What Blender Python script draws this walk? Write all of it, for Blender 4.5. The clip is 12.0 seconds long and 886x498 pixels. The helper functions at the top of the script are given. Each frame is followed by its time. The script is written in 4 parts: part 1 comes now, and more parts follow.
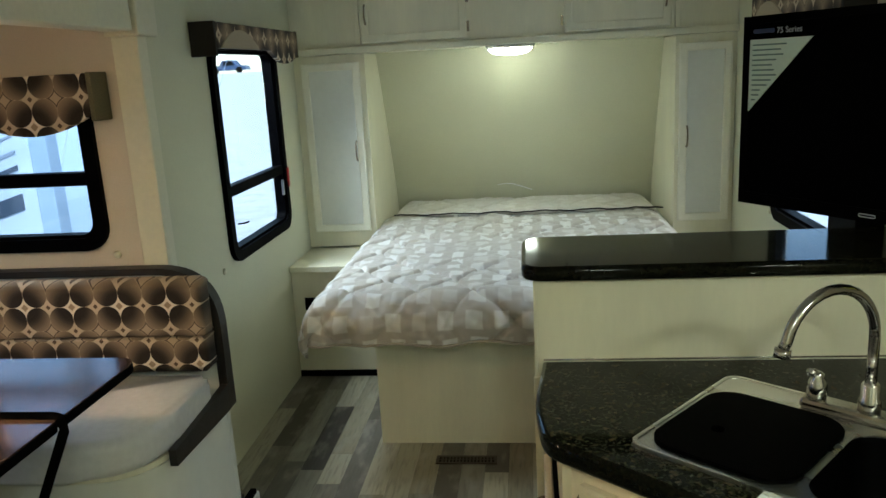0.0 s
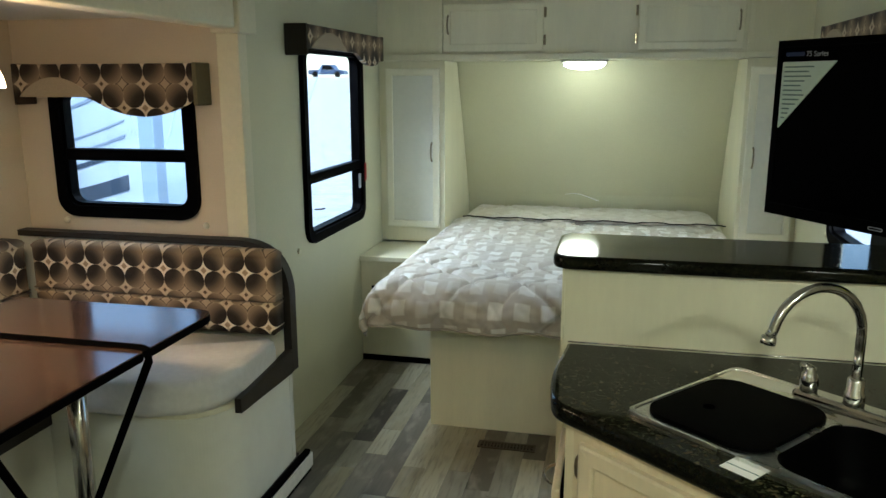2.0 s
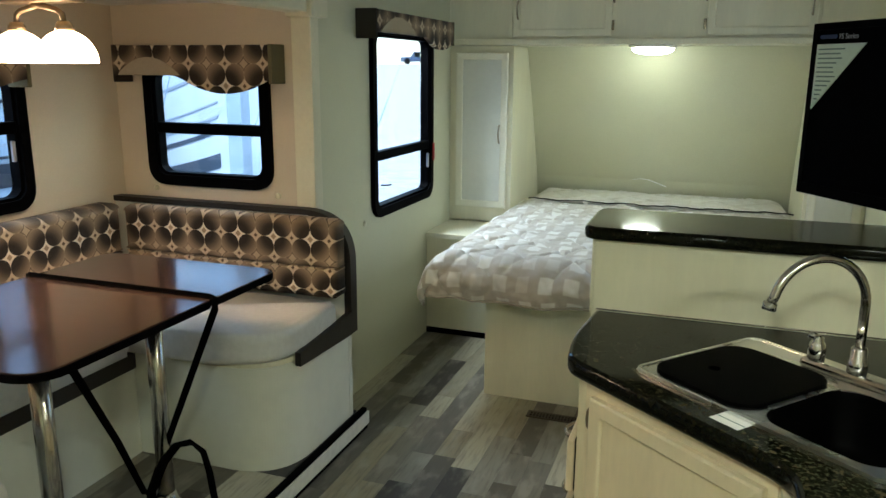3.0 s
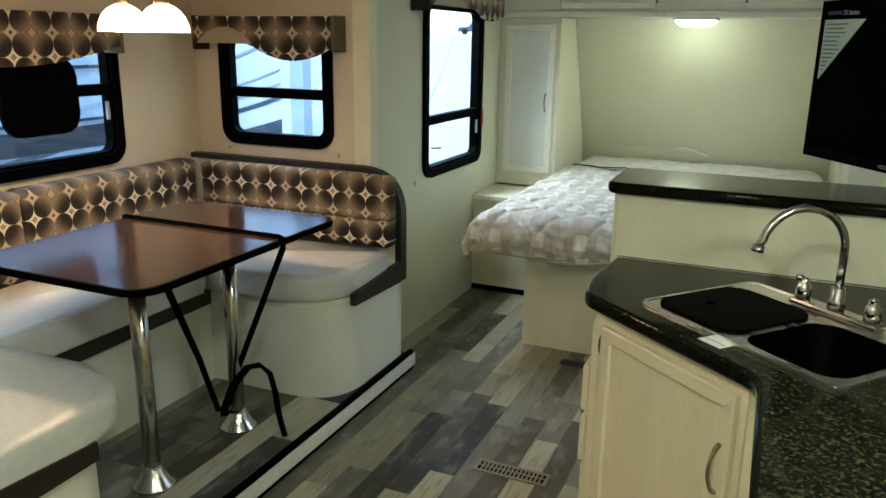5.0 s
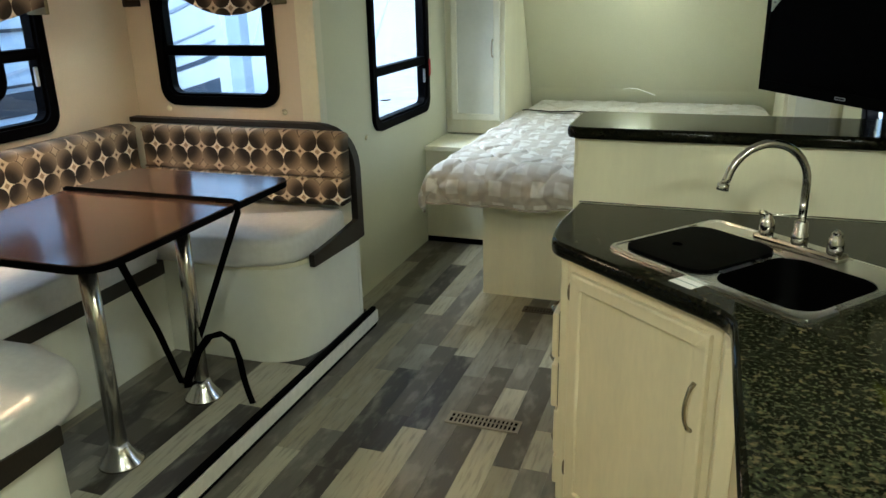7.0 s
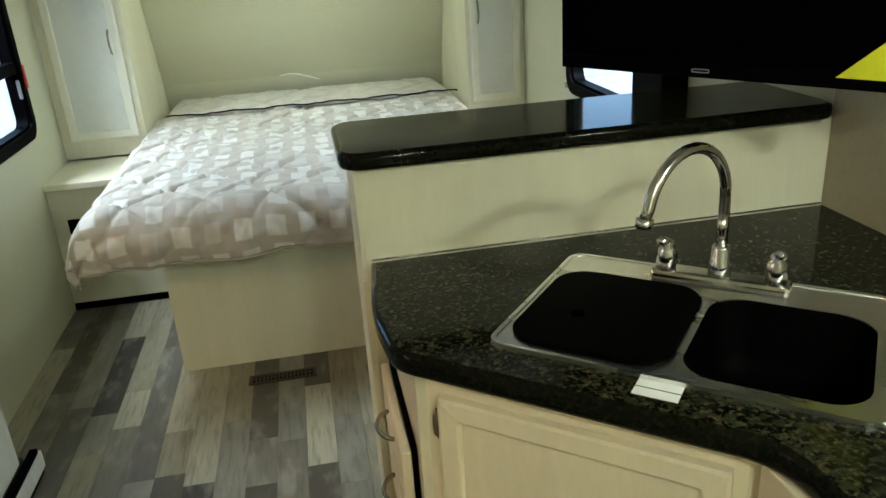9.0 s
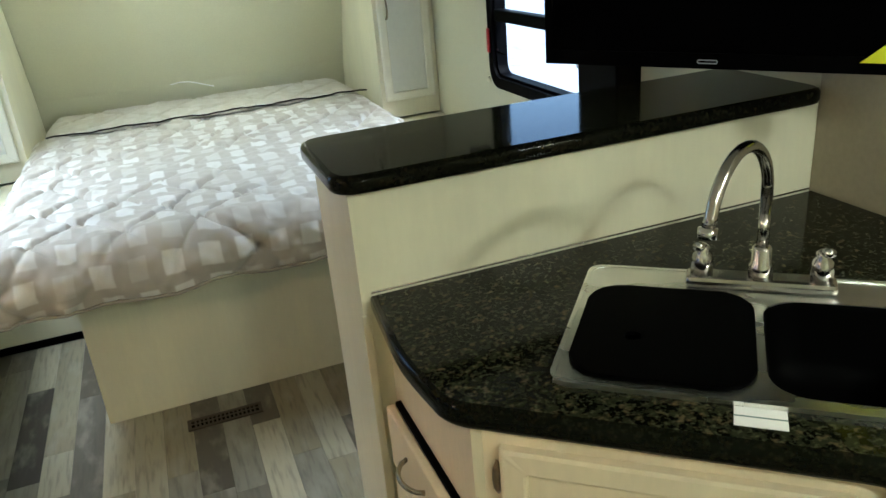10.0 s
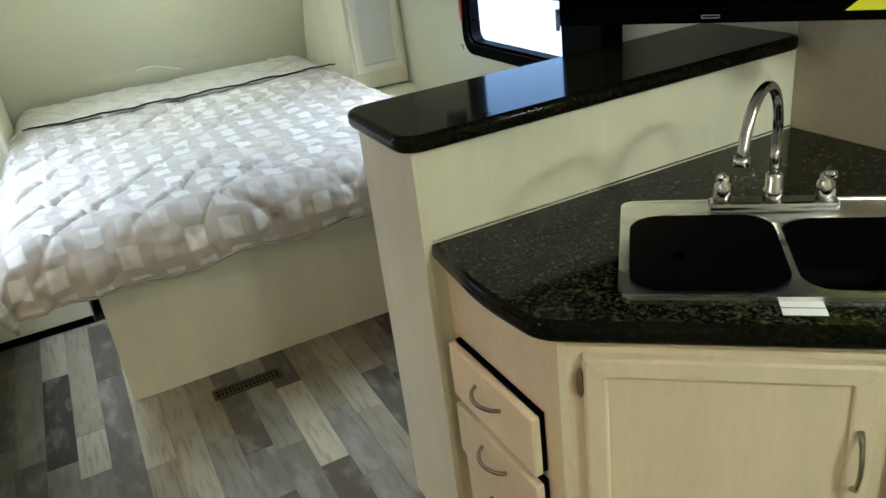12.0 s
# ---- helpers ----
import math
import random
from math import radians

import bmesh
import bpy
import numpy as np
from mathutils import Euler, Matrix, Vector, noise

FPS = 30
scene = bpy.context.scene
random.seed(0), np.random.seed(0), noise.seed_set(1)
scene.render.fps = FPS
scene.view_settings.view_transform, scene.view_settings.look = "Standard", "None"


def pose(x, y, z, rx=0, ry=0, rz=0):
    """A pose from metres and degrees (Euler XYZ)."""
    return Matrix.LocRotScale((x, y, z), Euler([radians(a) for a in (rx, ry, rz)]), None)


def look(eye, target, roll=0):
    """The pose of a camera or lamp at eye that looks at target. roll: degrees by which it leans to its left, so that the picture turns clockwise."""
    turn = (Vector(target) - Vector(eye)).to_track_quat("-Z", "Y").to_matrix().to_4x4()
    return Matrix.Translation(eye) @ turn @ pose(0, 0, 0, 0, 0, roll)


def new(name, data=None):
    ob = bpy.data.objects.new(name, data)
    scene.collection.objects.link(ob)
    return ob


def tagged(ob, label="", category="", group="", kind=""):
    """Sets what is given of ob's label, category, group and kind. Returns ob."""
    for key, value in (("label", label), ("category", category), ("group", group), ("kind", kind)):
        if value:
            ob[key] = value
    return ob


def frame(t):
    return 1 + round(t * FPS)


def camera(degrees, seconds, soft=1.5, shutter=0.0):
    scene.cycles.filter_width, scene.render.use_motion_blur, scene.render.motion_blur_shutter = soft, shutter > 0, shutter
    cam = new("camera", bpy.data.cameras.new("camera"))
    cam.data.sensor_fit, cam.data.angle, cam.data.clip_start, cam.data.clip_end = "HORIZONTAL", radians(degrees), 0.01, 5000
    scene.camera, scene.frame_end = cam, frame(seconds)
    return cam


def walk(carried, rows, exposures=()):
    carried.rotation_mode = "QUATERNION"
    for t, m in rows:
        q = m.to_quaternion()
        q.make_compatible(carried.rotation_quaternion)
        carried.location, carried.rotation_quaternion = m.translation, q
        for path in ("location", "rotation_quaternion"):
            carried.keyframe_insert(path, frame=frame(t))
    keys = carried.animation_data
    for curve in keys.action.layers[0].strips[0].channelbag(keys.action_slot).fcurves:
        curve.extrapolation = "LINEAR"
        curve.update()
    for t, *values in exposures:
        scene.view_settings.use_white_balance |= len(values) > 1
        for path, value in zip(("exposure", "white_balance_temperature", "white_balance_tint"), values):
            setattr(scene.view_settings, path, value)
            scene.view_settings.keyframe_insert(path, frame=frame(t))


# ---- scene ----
cam = camera(60.0, 12.0)
PATH = [
    (0, (0.101, 0.882, 1.631), (-0.126, 2.815, 1.17), -3.2),
    (0.5, (0.122, 0.851, 1.645), (-0.14, 2.781, 1.189), -3.1),
    (1, (0.138, 0.82, 1.631), (-0.163, 2.747, 1.191), -2.0),
    (1.5, (0.172, 0.752, 1.61), (-0.181, 2.675, 1.189), -1.1),
    (2, (0.236, 0.663, 1.603), (-0.199, 2.569, 1.179), -0.1),
    (2.5, (0.331, 0.585, 1.588), (-0.213, 2.462, 1.16), 0.4),
    (3, (0.411, 0.533, 1.58), (-0.237, 2.37, 1.126), 0.4),
    (3.5, (0.448, 0.437, 1.582), (-0.282, 2.235, 1.099), 0.3),
    (5.5, (0.577, 0.222, 1.579), (-0.191, 1.99, 1.044), 0.8),
    (6, (0.573, 0.204, 1.574), (-0.18, 1.972, 1.018), 0.7),
    (6.5, (0.563, 0.207, 1.582), (-0.168, 1.968, 0.978), -0.0),
    (8.5, (0.152, 0.925, 1.55), (0.202, 2.786, 0.819), -4.0),
    (9, (0.027, 1.134, 1.544), (0.33, 2.966, 0.802), -3.8),
    (9.5, (-0.074, 1.285, 1.574), (0.402, 3.065, 0.795), -5.1),
    (10, (-0.177, 1.373, 1.556), (0.429, 3.112, 0.776), -5.1),
    (10.5, (-0.317, 1.382, 1.562), (0.389, 3.073, 0.76), -5.1),
    (11, (-0.428, 1.331, 1.585), (0.313, 2.997, 0.764), -5.9),
    (11.5, (-0.46, 1.315, 1.6), (0.282, 2.969, 0.755), -6.9),
    (12, (-0.472, 1.311, 1.603), (0.272, 2.956, 0.743), -7.3),
]
walk(cam, [(t, look(eye, target, roll)) for t, eye, target, roll in PATH], exposures=[(0, 1.82, 5950, 2), (2.5, 2.0, 5950, 3), (6.5, 2.12, 5950, 3), (8.5, 2.2, 6050, 2), (10, 2.32, 5850, 5), (12, 2.42, 5700, 8)])

# ---- daylight ----
world = bpy.data.worlds.new("sky")
scene.world = world
world.use_nodes = True
wn = world.node_tree.nodes
sky = wn.new("ShaderNodeTexSky")
sky.sky_type, sky.sun_disc = "NISHITA", False
sky.sun_elevation, sky.sun_rotation = radians(43), radians(160)
world.node_tree.links.new(sky.outputs[0], wn["Background"].inputs[0])
wn["Background"].inputs[1].default_value = 0.13
sun = new("sun", bpy.data.lights.new("sun", "SUN"))
sun.data.energy, sun.data.angle, sun.data.color = 1.1, radians(12), (1.0, 0.97, 0.93)
sun.matrix_basis = look((3, -8, 8), (0, 0, 0))


def window_light(eye, target, w, h, watts):
    """Sky light at the head of a window opening."""
    a = bpy.data.lights.new("window_light", "AREA")
    a.shape, a.size, a.size_y, a.energy, a.color = "RECTANGLE", w, h, watts, (0.86, 0.93, 1.0)
    new("window_light", a).matrix_basis = look(eye, target)


window_light((-1.60, 4.40, 2.12), (-0.2, 4.40, 0.75), 0.75, 0.45, 15)
window_light((1.62, 4.05, 2.12), (0.45, 4.35, 0.70), 0.72, 0.45, 15)
window_light((-2.56, 2.20, 2.00), (-1.7, 2.20, 0.60), 1.30, 0.40, 6)


# ---- materials ----
def surface(name, color, rough=0.6, metal=0.0, spread=0.08, scale=30.0, bump=0.05, coat=0.0, stretch=(1, 1, 1), dirt=0.06):
    """A plain surface with fine grain, broad unevenness and slight relief."""
    m = bpy.data.materials.new(name)
    m.use_nodes = True
    nt = m.node_tree
    n, l = nt.nodes, nt.links
    b = n["Principled BSDF"]
    b.inputs["Roughness"].default_value, b.inputs["Metallic"].default_value = rough, metal
    b.inputs["Coat Weight"].default_value = coat
    co = n.new("ShaderNodeTexCoord")
    mp = n.new("ShaderNodeMapping")
    mp.inputs["Scale"].default_value = stretch
    l.new(co.outputs["Object"], mp.inputs["Vector"])
    fine, broad = n.new("ShaderNodeTexNoise"), n.new("ShaderNodeTexNoise")
    fine.inputs["Scale"].default_value, fine.inputs["Detail"].default_value = scale, 6
    broad.inputs["Scale"].default_value, broad.inputs["Detail"].default_value = 2.3, 3
    for t in (fine, broad):
        l.new(mp.outputs[0], t.inputs["Vector"])
    hs = n.new("ShaderNodeHueSaturation")
    hs.inputs["Color"].default_value = (*color, 1)
    r1, r2, mul = n.new("ShaderNodeMapRange"), n.new("ShaderNodeMapRange"), n.new("ShaderNodeMath")
    mul.operation = "MULTIPLY"
    r1.inputs[1].default_value, r1.inputs[2].default_value = 0.3, 0.7
    r1.inputs[3].default_value, r1.inputs[4].default_value = 1 - spread, 1 + spread
    r2.inputs[1].default_value, r2.inputs[2].default_value = 0.3, 0.7
    r2.inputs[3].default_value, r2.inputs[4].default_value = 1 - dirt, 1 + dirt
    l.new(fine.outputs[0], r1.inputs[0]), l.new(broad.outputs[0], r2.inputs[0])
    l.new(r1.outputs[0], mul.inputs[0]), l.new(r2.outputs[0], mul.inputs[1])
    l.new(mul.outputs[0], hs.inputs["Value"])
    l.new(hs.outputs[0], b.inputs["Base Color"])
    rr_ = n.new("ShaderNodeMapRange")
    rr_.inputs[3].default_value, rr_.inputs[4].default_value = max(0, rough - 0.08), min(1, rough + 0.08)
    l.new(broad.outputs[0], rr_.inputs[0]), l.new(rr_.outputs[0], b.inputs["Roughness"])
    if bump:
        bp = n.new("ShaderNodeBump")
        bp.inputs["Strength"].default_value, bp.inputs["Distance"].default_value = bump, 0.004
        l.new(fine.outputs[0], bp.inputs["Height"]), l.new(bp.outputs[0], b.inputs["Normal"])
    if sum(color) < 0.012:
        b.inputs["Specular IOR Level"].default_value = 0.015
    return m


def glow(name, color, strength):
    m = bpy.data.materials.new(name)
    m.use_nodes = True
    b = m.node_tree.nodes["Principled BSDF"]
    b.inputs["Base Color"].default_value = (0.9, 0.88, 0.82, 1)
    b.inputs["Emission Color"].default_value, b.inputs["Emission Strength"].default_value = (*color, 1), strength
    return m


def window_glass(name):
    m = bpy.data.materials.new(name)
    m.use_nodes = True
    nt = m.node_tree
    n, l = nt.nodes, nt.links
    n.remove(n["Principled BSDF"])
    tr, gl, mix, fr = n.new("ShaderNodeBsdfTransparent"), n.new("ShaderNodeBsdfGlossy"), n.new("ShaderNodeMixShader"), n.new("ShaderNodeLayerWeight")
    tr.inputs[0].default_value = (0.92, 0.95, 0.98, 1)
    gl.inputs["Roughness"].default_value = 0.02
    fr.inputs[0].default_value = 0.25
    half = n.new("ShaderNodeMath")
    half.operation = "MULTIPLY"
    half.inputs[1].default_value = 0.3
    l.new(fr.outputs["Facing"], half.inputs[0]), l.new(half.outputs[0], mix.inputs[0]), l.new(tr.outputs[0], mix.inputs[1]), l.new(gl.outputs[0], mix.inputs[2])
    l.new(mix.outputs[0], n["Material Output"].inputs[0])
    return m


class Net:
    """Short hand for chains of math nodes."""

    def __init__(self, name):
        self.m = bpy.data.materials.new(name)
        self.m.use_nodes = True
        self.n, self.l = self.m.node_tree.nodes, self.m.node_tree.links
        self.b = self.n["Principled BSDF"]

    def put(self, value, socket):
        if isinstance(value, (int, float)):
            socket.default_value = value
        else:
            self.l.new(value, socket)

    def math(self, op, a, b=0.0, c=0.0):
        k = self.n.new("ShaderNodeMath")
        k.operation = op
        self.put(a, k.inputs[0]), self.put(b, k.inputs[1]), self.put(c, k.inputs[2])
        return k.outputs[0]

    def step(self, a, lo, hi):
        k = self.n.new("ShaderNodeMapRange")
        k.interpolation_type = "SMOOTHSTEP"
        self.put(a, k.inputs[0]), self.put(lo, k.inputs[1]), self.put(hi, k.inputs[2])
        return k.outputs[0]

    def mix(self, f, a, b):
        k = self.n.new("ShaderNodeMix")
        k.data_type = "RGBA"
        self.put(f, k.inputs[0])
        for v, s in ((a, k.inputs[6]), (b, k.inputs[7])):
            if isinstance(v, tuple):
                s.default_value = (*v, 1)
            else:
                self.l.new(v, s)
        return k.outputs[2]

    def coords(self):
        co, sp = self.n.new("ShaderNodeTexCoord"), self.n.new("ShaderNodeSeparateXYZ")
        self.l.new(co.outputs["Object"], sp.inputs[0])
        self.vec = co.outputs["Object"]
        return sp.outputs

    def noise(self, scale, detail=4, vec=None, stretch=None):
        t = self.n.new("ShaderNodeTexNoise")
        t.inputs["Scale"].default_value, t.inputs["Detail"].default_value = scale, detail
        v = vec or self.vec
        if stretch:
            mp = self.n.new("ShaderNodeMapping")
            mp.inputs["Scale"].default_value = stretch
            self.l.new(v, mp.inputs[0])
            v = mp.outputs[0]
        self.l.new(v, t.inputs["Vector"])
        return t.outputs[0]

    def bump(self, h, strength, dist=0.004):
        k = self.n.new("ShaderNodeBump")
        k.inputs["Strength"].default_value, k.inputs["Distance"].default_value = strength, dist
        self.l.new(h, k.inputs["Height"]), self.l.new(k.outputs[0], self.b.inputs["Normal"])


def star_fabric(name, axis, period=0.172, tone=1.0, shift=(0.0, 0.0)):
    """Woven upholstery: brown shaded discs in a square lattice, pale four-pointed stars between them."""
    k = Net(name)
    x, y, z = k.coords()
    u = x if axis == "x" else y
    pu = k.math("ADD", k.math("DIVIDE", u, period), shift[0])
    pv = k.math("ADD", k.math("DIVIDE", z, period), shift[1])

    def cell(du, dv):
        a = k.math("SUBTRACT", k.math("FRACT", k.math("ADD", pu, du + 50)), 0.5)
        b = k.math("SUBTRACT", k.math("FRACT", k.math("ADD", pv, dv + 50)), 0.5)
        return a, b, k.math("SQRT", k.math("ADD", k.math("MULTIPLY", a, a), k.math("MULTIPLY", b, b)))

    # discs on half the star period; they darken towards the large stars
    a, b, r = cell(0.0, 0.0)
    q1 = k.math("SUBTRACT", k.math("ABSOLUTE", a), 0.25)
    q2 = k.math("SUBTRACT", k.math("ABSOLUTE", b), 0.25)
    rd = k.math("SQRT", k.math("ADD", k.math("MULTIPLY", q1, q1), k.math("MULTIPLY", q2, q2)))
    disc = k.math("SUBTRACT", 1.0, k.step(rd, 0.246, 0.252))
    dcol = k.mix(k.step(r, 0.25, 0.74), (0.012, 0.006, 0.003), (0.33 * tone, 0.235 * tone, 0.15 * tone))
    line = k.step(k.math("ABSOLUTE", k.math("SUBTRACT", rd, 0.268)), 0.006, 0.016)
    faint = k.mix(line, (0.09 * tone, 0.062 * tone, 0.04 * tone), (0.43 * tone, 0.32 * tone, 0.21 * tone))
    heart = k.math("ADD", k.math("ABSOLUTE", a), k.math("ABSOLUTE", b))
    star = k.mix(k.step(heart, 0.07, 0.085), (0.34 * tone, 0.24 * tone, 0.15 * tone), (0.74 * tone, 0.64 * tone, 0.50 * tone))
    e1 = k.math("SUBTRACT", 0.5, k.math("ABSOLUTE", a))
    e2 = k.math("SUBTRACT", 0.5, k.math("ABSOLUTE", b))
    near = k.math("MINIMUM", k.math("ADD", e1, k.math("ABSOLUTE", b)), k.math("ADD", e2, k.math("ABSOLUTE", a)))
    small = k.mix(k.step(near, 0.045, 0.06), (0.10 * tone, 0.06 * tone, 0.035 * tone), (0.54 * tone, 0.42 * tone, 0.29 * tone))
    faint = k.mix(k.step(near, 0.15, 0.19), small, faint)
    gcol = k.mix(k.step(r, 0.26, 0.29), star, faint)
    col = k.mix(disc, gcol, dcol)
    thread = k.noise(420, 2)
    wv = k.step(thread, 0.2, 0.8)
    col = k.mix(k.math("MULTIPLY", wv, 0.04), col, (0.5, 0.42, 0.34))
    k.l.new(col, k.b.inputs["Base Color"])
    k.b.inputs["Roughness"].default_value = 0.75
    k.b.inputs["Sheen Weight"].default_value = 0.05
    k.b.inputs["Specular IOR Level"].default_value = 0.25
    k.bump(thread, 0.25, 0.002)
    return k.m


def granite(name, flake=1.0):
    """Printed stone laminate: dark green-grey ground with fine grey and tan flakes."""
    k = Net(name)
    k.coords()
    n1, n2, n3, n4 = k.noise(66, 5), k.noise(120, 4), k.noise(84, 4), k.noise(14, 3)
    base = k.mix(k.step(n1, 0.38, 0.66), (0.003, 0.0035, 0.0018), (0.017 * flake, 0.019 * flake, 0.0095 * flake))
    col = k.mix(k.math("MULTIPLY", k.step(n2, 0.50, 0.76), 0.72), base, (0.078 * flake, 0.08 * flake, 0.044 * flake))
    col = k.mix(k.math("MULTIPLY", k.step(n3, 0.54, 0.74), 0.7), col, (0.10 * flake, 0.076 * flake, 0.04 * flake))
    col = k.mix(k.math("MULTIPLY", k.step(n4, 0.4, 0.7), 0.25), col, (0.006, 0.007, 0.005))
    k.b.inputs["Specular IOR Level"].default_value = 0.11
    k.l.new(col, k.b.inputs["Base Color"])
    k.b.inputs["Roughness"].default_value = 0.075
    k.bump(n1, 0.02, 0.001)
    return k.m


def plank_vinyl(name):
    """Printed timber planks: each piece takes its own tone, with streaks along its length."""
    k = Net(name)
    k.coords()
    info = k.n.new("ShaderNodeObjectInfo")
    ramp = k.n.new("ShaderNodeValToRGB")
    ramp.color_ramp.interpolation = "CONSTANT"
    tones = [(0.0, (0.27, 0.24, 0.16)), (0.12, (0.09, 0.077, 0.056)), (0.27, (0.38, 0.35, 0.25)), (0.40, (0.17, 0.155, 0.118)), (0.54, (0.04, 0.034, 0.027)),
             (0.69, (0.225, 0.212, 0.165)), (0.80, (0.42, 0.385, 0.275)), (0.90, (0.12, 0.108, 0.085))]
    for i, (p, c) in enumerate(tones):
        e = ramp.color_ramp.elements[i] if i < 2 else ramp.color_ramp.elements.new(p)
        e.position, e.color = p, (*c, 1)
    k.l.new(info.outputs["Random"], ramp.inputs[0])
    off = k.n.new("ShaderNodeVectorMath")
    off.operation = "ADD"
    comb = k.n.new("ShaderNodeCombineXYZ")
    k.l.new(k.math("MULTIPLY", info.outputs["Random"], 37.0), comb.inputs[1])
    k.l.new(k.vec, off.inputs[0]), k.l.new(comb.outputs[0], off.inputs[1])
    streak = k.noise(14, 6, off.outputs[0], (5.0, 0.5, 1.0))
    patch = k.noise(11, 5, off.outputs[0], (1.5, 0.6, 1.0))
    col = k.mix(k.math("MULTIPLY", k.step(streak, 0.45, 0.72), 0.45), ramp.outputs[0], (0.07, 0.06, 0.05))
    col = k.mix(k.math("MULTIPLY", k.step(patch, 0.47, 0.70), 0.42), col, (0.36, 0.34, 0.275))
    k.l.new(col, k.b.inputs["Base Color"])
    k.b.inputs["Roughness"].default_value = 0.36
    k.bump(streak, 0.08, 0.002)
    return k.m


def quilt_fabric(name, fade=0.0):
    """Woven-strip print: pale and taupe short bars crossing one another."""
    k = Net(name)
    x, y, z = k.coords()
    uv = k.n.new("ShaderNodeUVMap")
    sp = k.n.new("ShaderNodeSeparateXYZ")
    k.l.new(uv.outputs[0], sp.inputs[0])
    warp = k.math("MULTIPLY", k.math("SUBTRACT", k.noise(5, 2), 0.5), 0.05)
    u, v = k.math("DIVIDE", k.math("ADD", sp.outputs[0], warp), 0.108), k.math("DIVIDE", k.math("SUBTRACT", sp.outputs[1], warp), 0.108)
    row = k.math("FLOOR", v)
    us = k.math("ADD", u, k.math("MULTIPLY", k.math("MODULO", row, 2.0), 0.12))
    fu, fv = k.math("FRACT", k.math("ADD", us, 40)), k.math("FRACT", k.math("ADD", v, 40))
    bar = k.math("MULTIPLY", k.math("SUBTRACT", 1.0, k.step(k.math("ABSOLUTE", k.math("SUBTRACT", fu, 0.5)), 0.23, 0.31)),
                 k.math("SUBTRACT", 1.0, k.step(k.math("ABSOLUTE", k.math("SUBTRACT", fv, 0.5)), 0.29, 0.37)))
    cellid = k.n.new("ShaderNodeTexWhiteNoise")
    cb = k.n.new("ShaderNodeCombineXYZ")
    k.l.new(k.math("FLOOR", us), cb.inputs[0]), k.l.new(row, cb.inputs[1]), k.l.new(cb.outputs[0], cellid.inputs[0])
    pale = k.mix(cellid.outputs[0], (0.56, 0.53, 0.47), (0.78, 0.77, 0.73))
    ground = k.mix(k.noise(6, 3), (0.43, 0.39, 0.33), (0.53, 0.49, 0.425))
    col = k.mix(k.math("MULTIPLY", bar, 1.0 - fade), k.mix(fade, ground, (0.60, 0.57, 0.50)), pale)
    k.l.new(col, k.b.inputs["Base Color"])
    k.b.inputs["Roughness"].default_value = 0.55
    k.b.inputs["Sheen Weight"].default_value = 0.3
    k.bump(k.noise(300, 2), 0.15, 0.002)
    return k.m


WALL = surface("wall_vinyl", (0.63, 0.62, 0.45), 0.6, spread=0.03, scale=160, bump=0.06, dirt=0.03)
SLIDE_WALL = surface("slide_wall_vinyl", (0.62, 0.54, 0.42), 0.6, spread=0.03, scale=160, bump=0.06, dirt=0.03)
TRIM = surface("cream_trim", (0.73, 0.70, 0.53), 0.45, spread=0.03, scale=60, bump=0.03)
CABINET = surface("cream_cabinet", (0.75, 0.72, 0.545), 0.42, spread=0.018, scale=25, bump=0.03, stretch=(3, 3, 0.6))
CAB_PANEL = surface("door_panel", (0.73, 0.735, 0.66), 0.45, spread=0.02, scale=40, bump=0.03)
DOOR = surface("white_door_frame", (0.82, 0.80, 0.66), 0.4, spread=0.02, scale=30, bump=0.03)
CEILING = surface("ceiling_vinyl", (0.72, 0.71, 0.64), 0.6, spread=0.03, scale=90, bump=0.04)
KITCHEN = surface("kitchen_cabinet", (0.78, 0.675, 0.475), 0.4, spread=0.03, scale=25, bump=0.03, stretch=(3, 3, 0.6))
BENCH = surface("bench_panel", (0.72, 0.72, 0.62), 0.42, spread=0.018, scale=25, bump=0.03)
GRANITE = granite("dark_granite_laminate")
# same laminate dimmed for the front edges, their shade put into the colour
GRANITE_EDGE = granite("shaded_laminate_edge", 0.22)
BLACK = surface("black_plastic", (0.0012, 0.0012, 0.0014), 0.5, spread=0.05, scale=90, bump=0.03)
FRAME = surface("black_window_frame", (0.0012, 0.0012, 0.0015), 0.5, spread=0.05, scale=90, bump=0.02)
SCREEN = surface("tv_screen", (0.0005, 0.0005, 0.0007), 0.45, spread=0.02, scale=50, bump=0)
CHROME = surface("chrome", (0.58, 0.57, 0.54), 0.2, 1.0, spread=0.03, scale=60, bump=0.01)
NICKEL = surface("brushed_nickel", (0.40, 0.35, 0.28), 0.24, 1.0, spread=0.05, scale=120, bump=0.02)
BRONZE = surface("aged_bronze", (0.20, 0.155, 0.10), 0.4, 0.9, spread=0.1, scale=60, bump=0.03)
STEEL = surface("sink_steel", (0.82, 0.82, 0.79), 0.28, 1.0, spread=0.03, scale=200, bump=0.008, stretch=(1, 3, 1))
DARK_WOOD = surface("dark_stained_wood", (0.013, 0.0095, 0.0065), 0.5, spread=0.25, scale=22, bump=0.06, stretch=(1, 6, 6))
TABLE_TOP = surface("brown_table_laminate", (0.052, 0.031, 0.024), 0.14, spread=0.4, scale=85, bump=0.02, dirt=0.15)
CUSHION = surface("seat_vinyl", (0.66, 0.65, 0.62), 0.34, spread=0.05, scale=45, bump=0.06)
SOLID_FABRIC = surface("tan_fabric", (0.38, 0.31, 0.215), 0.8, spread=0.12, scale=300, bump=0.2)
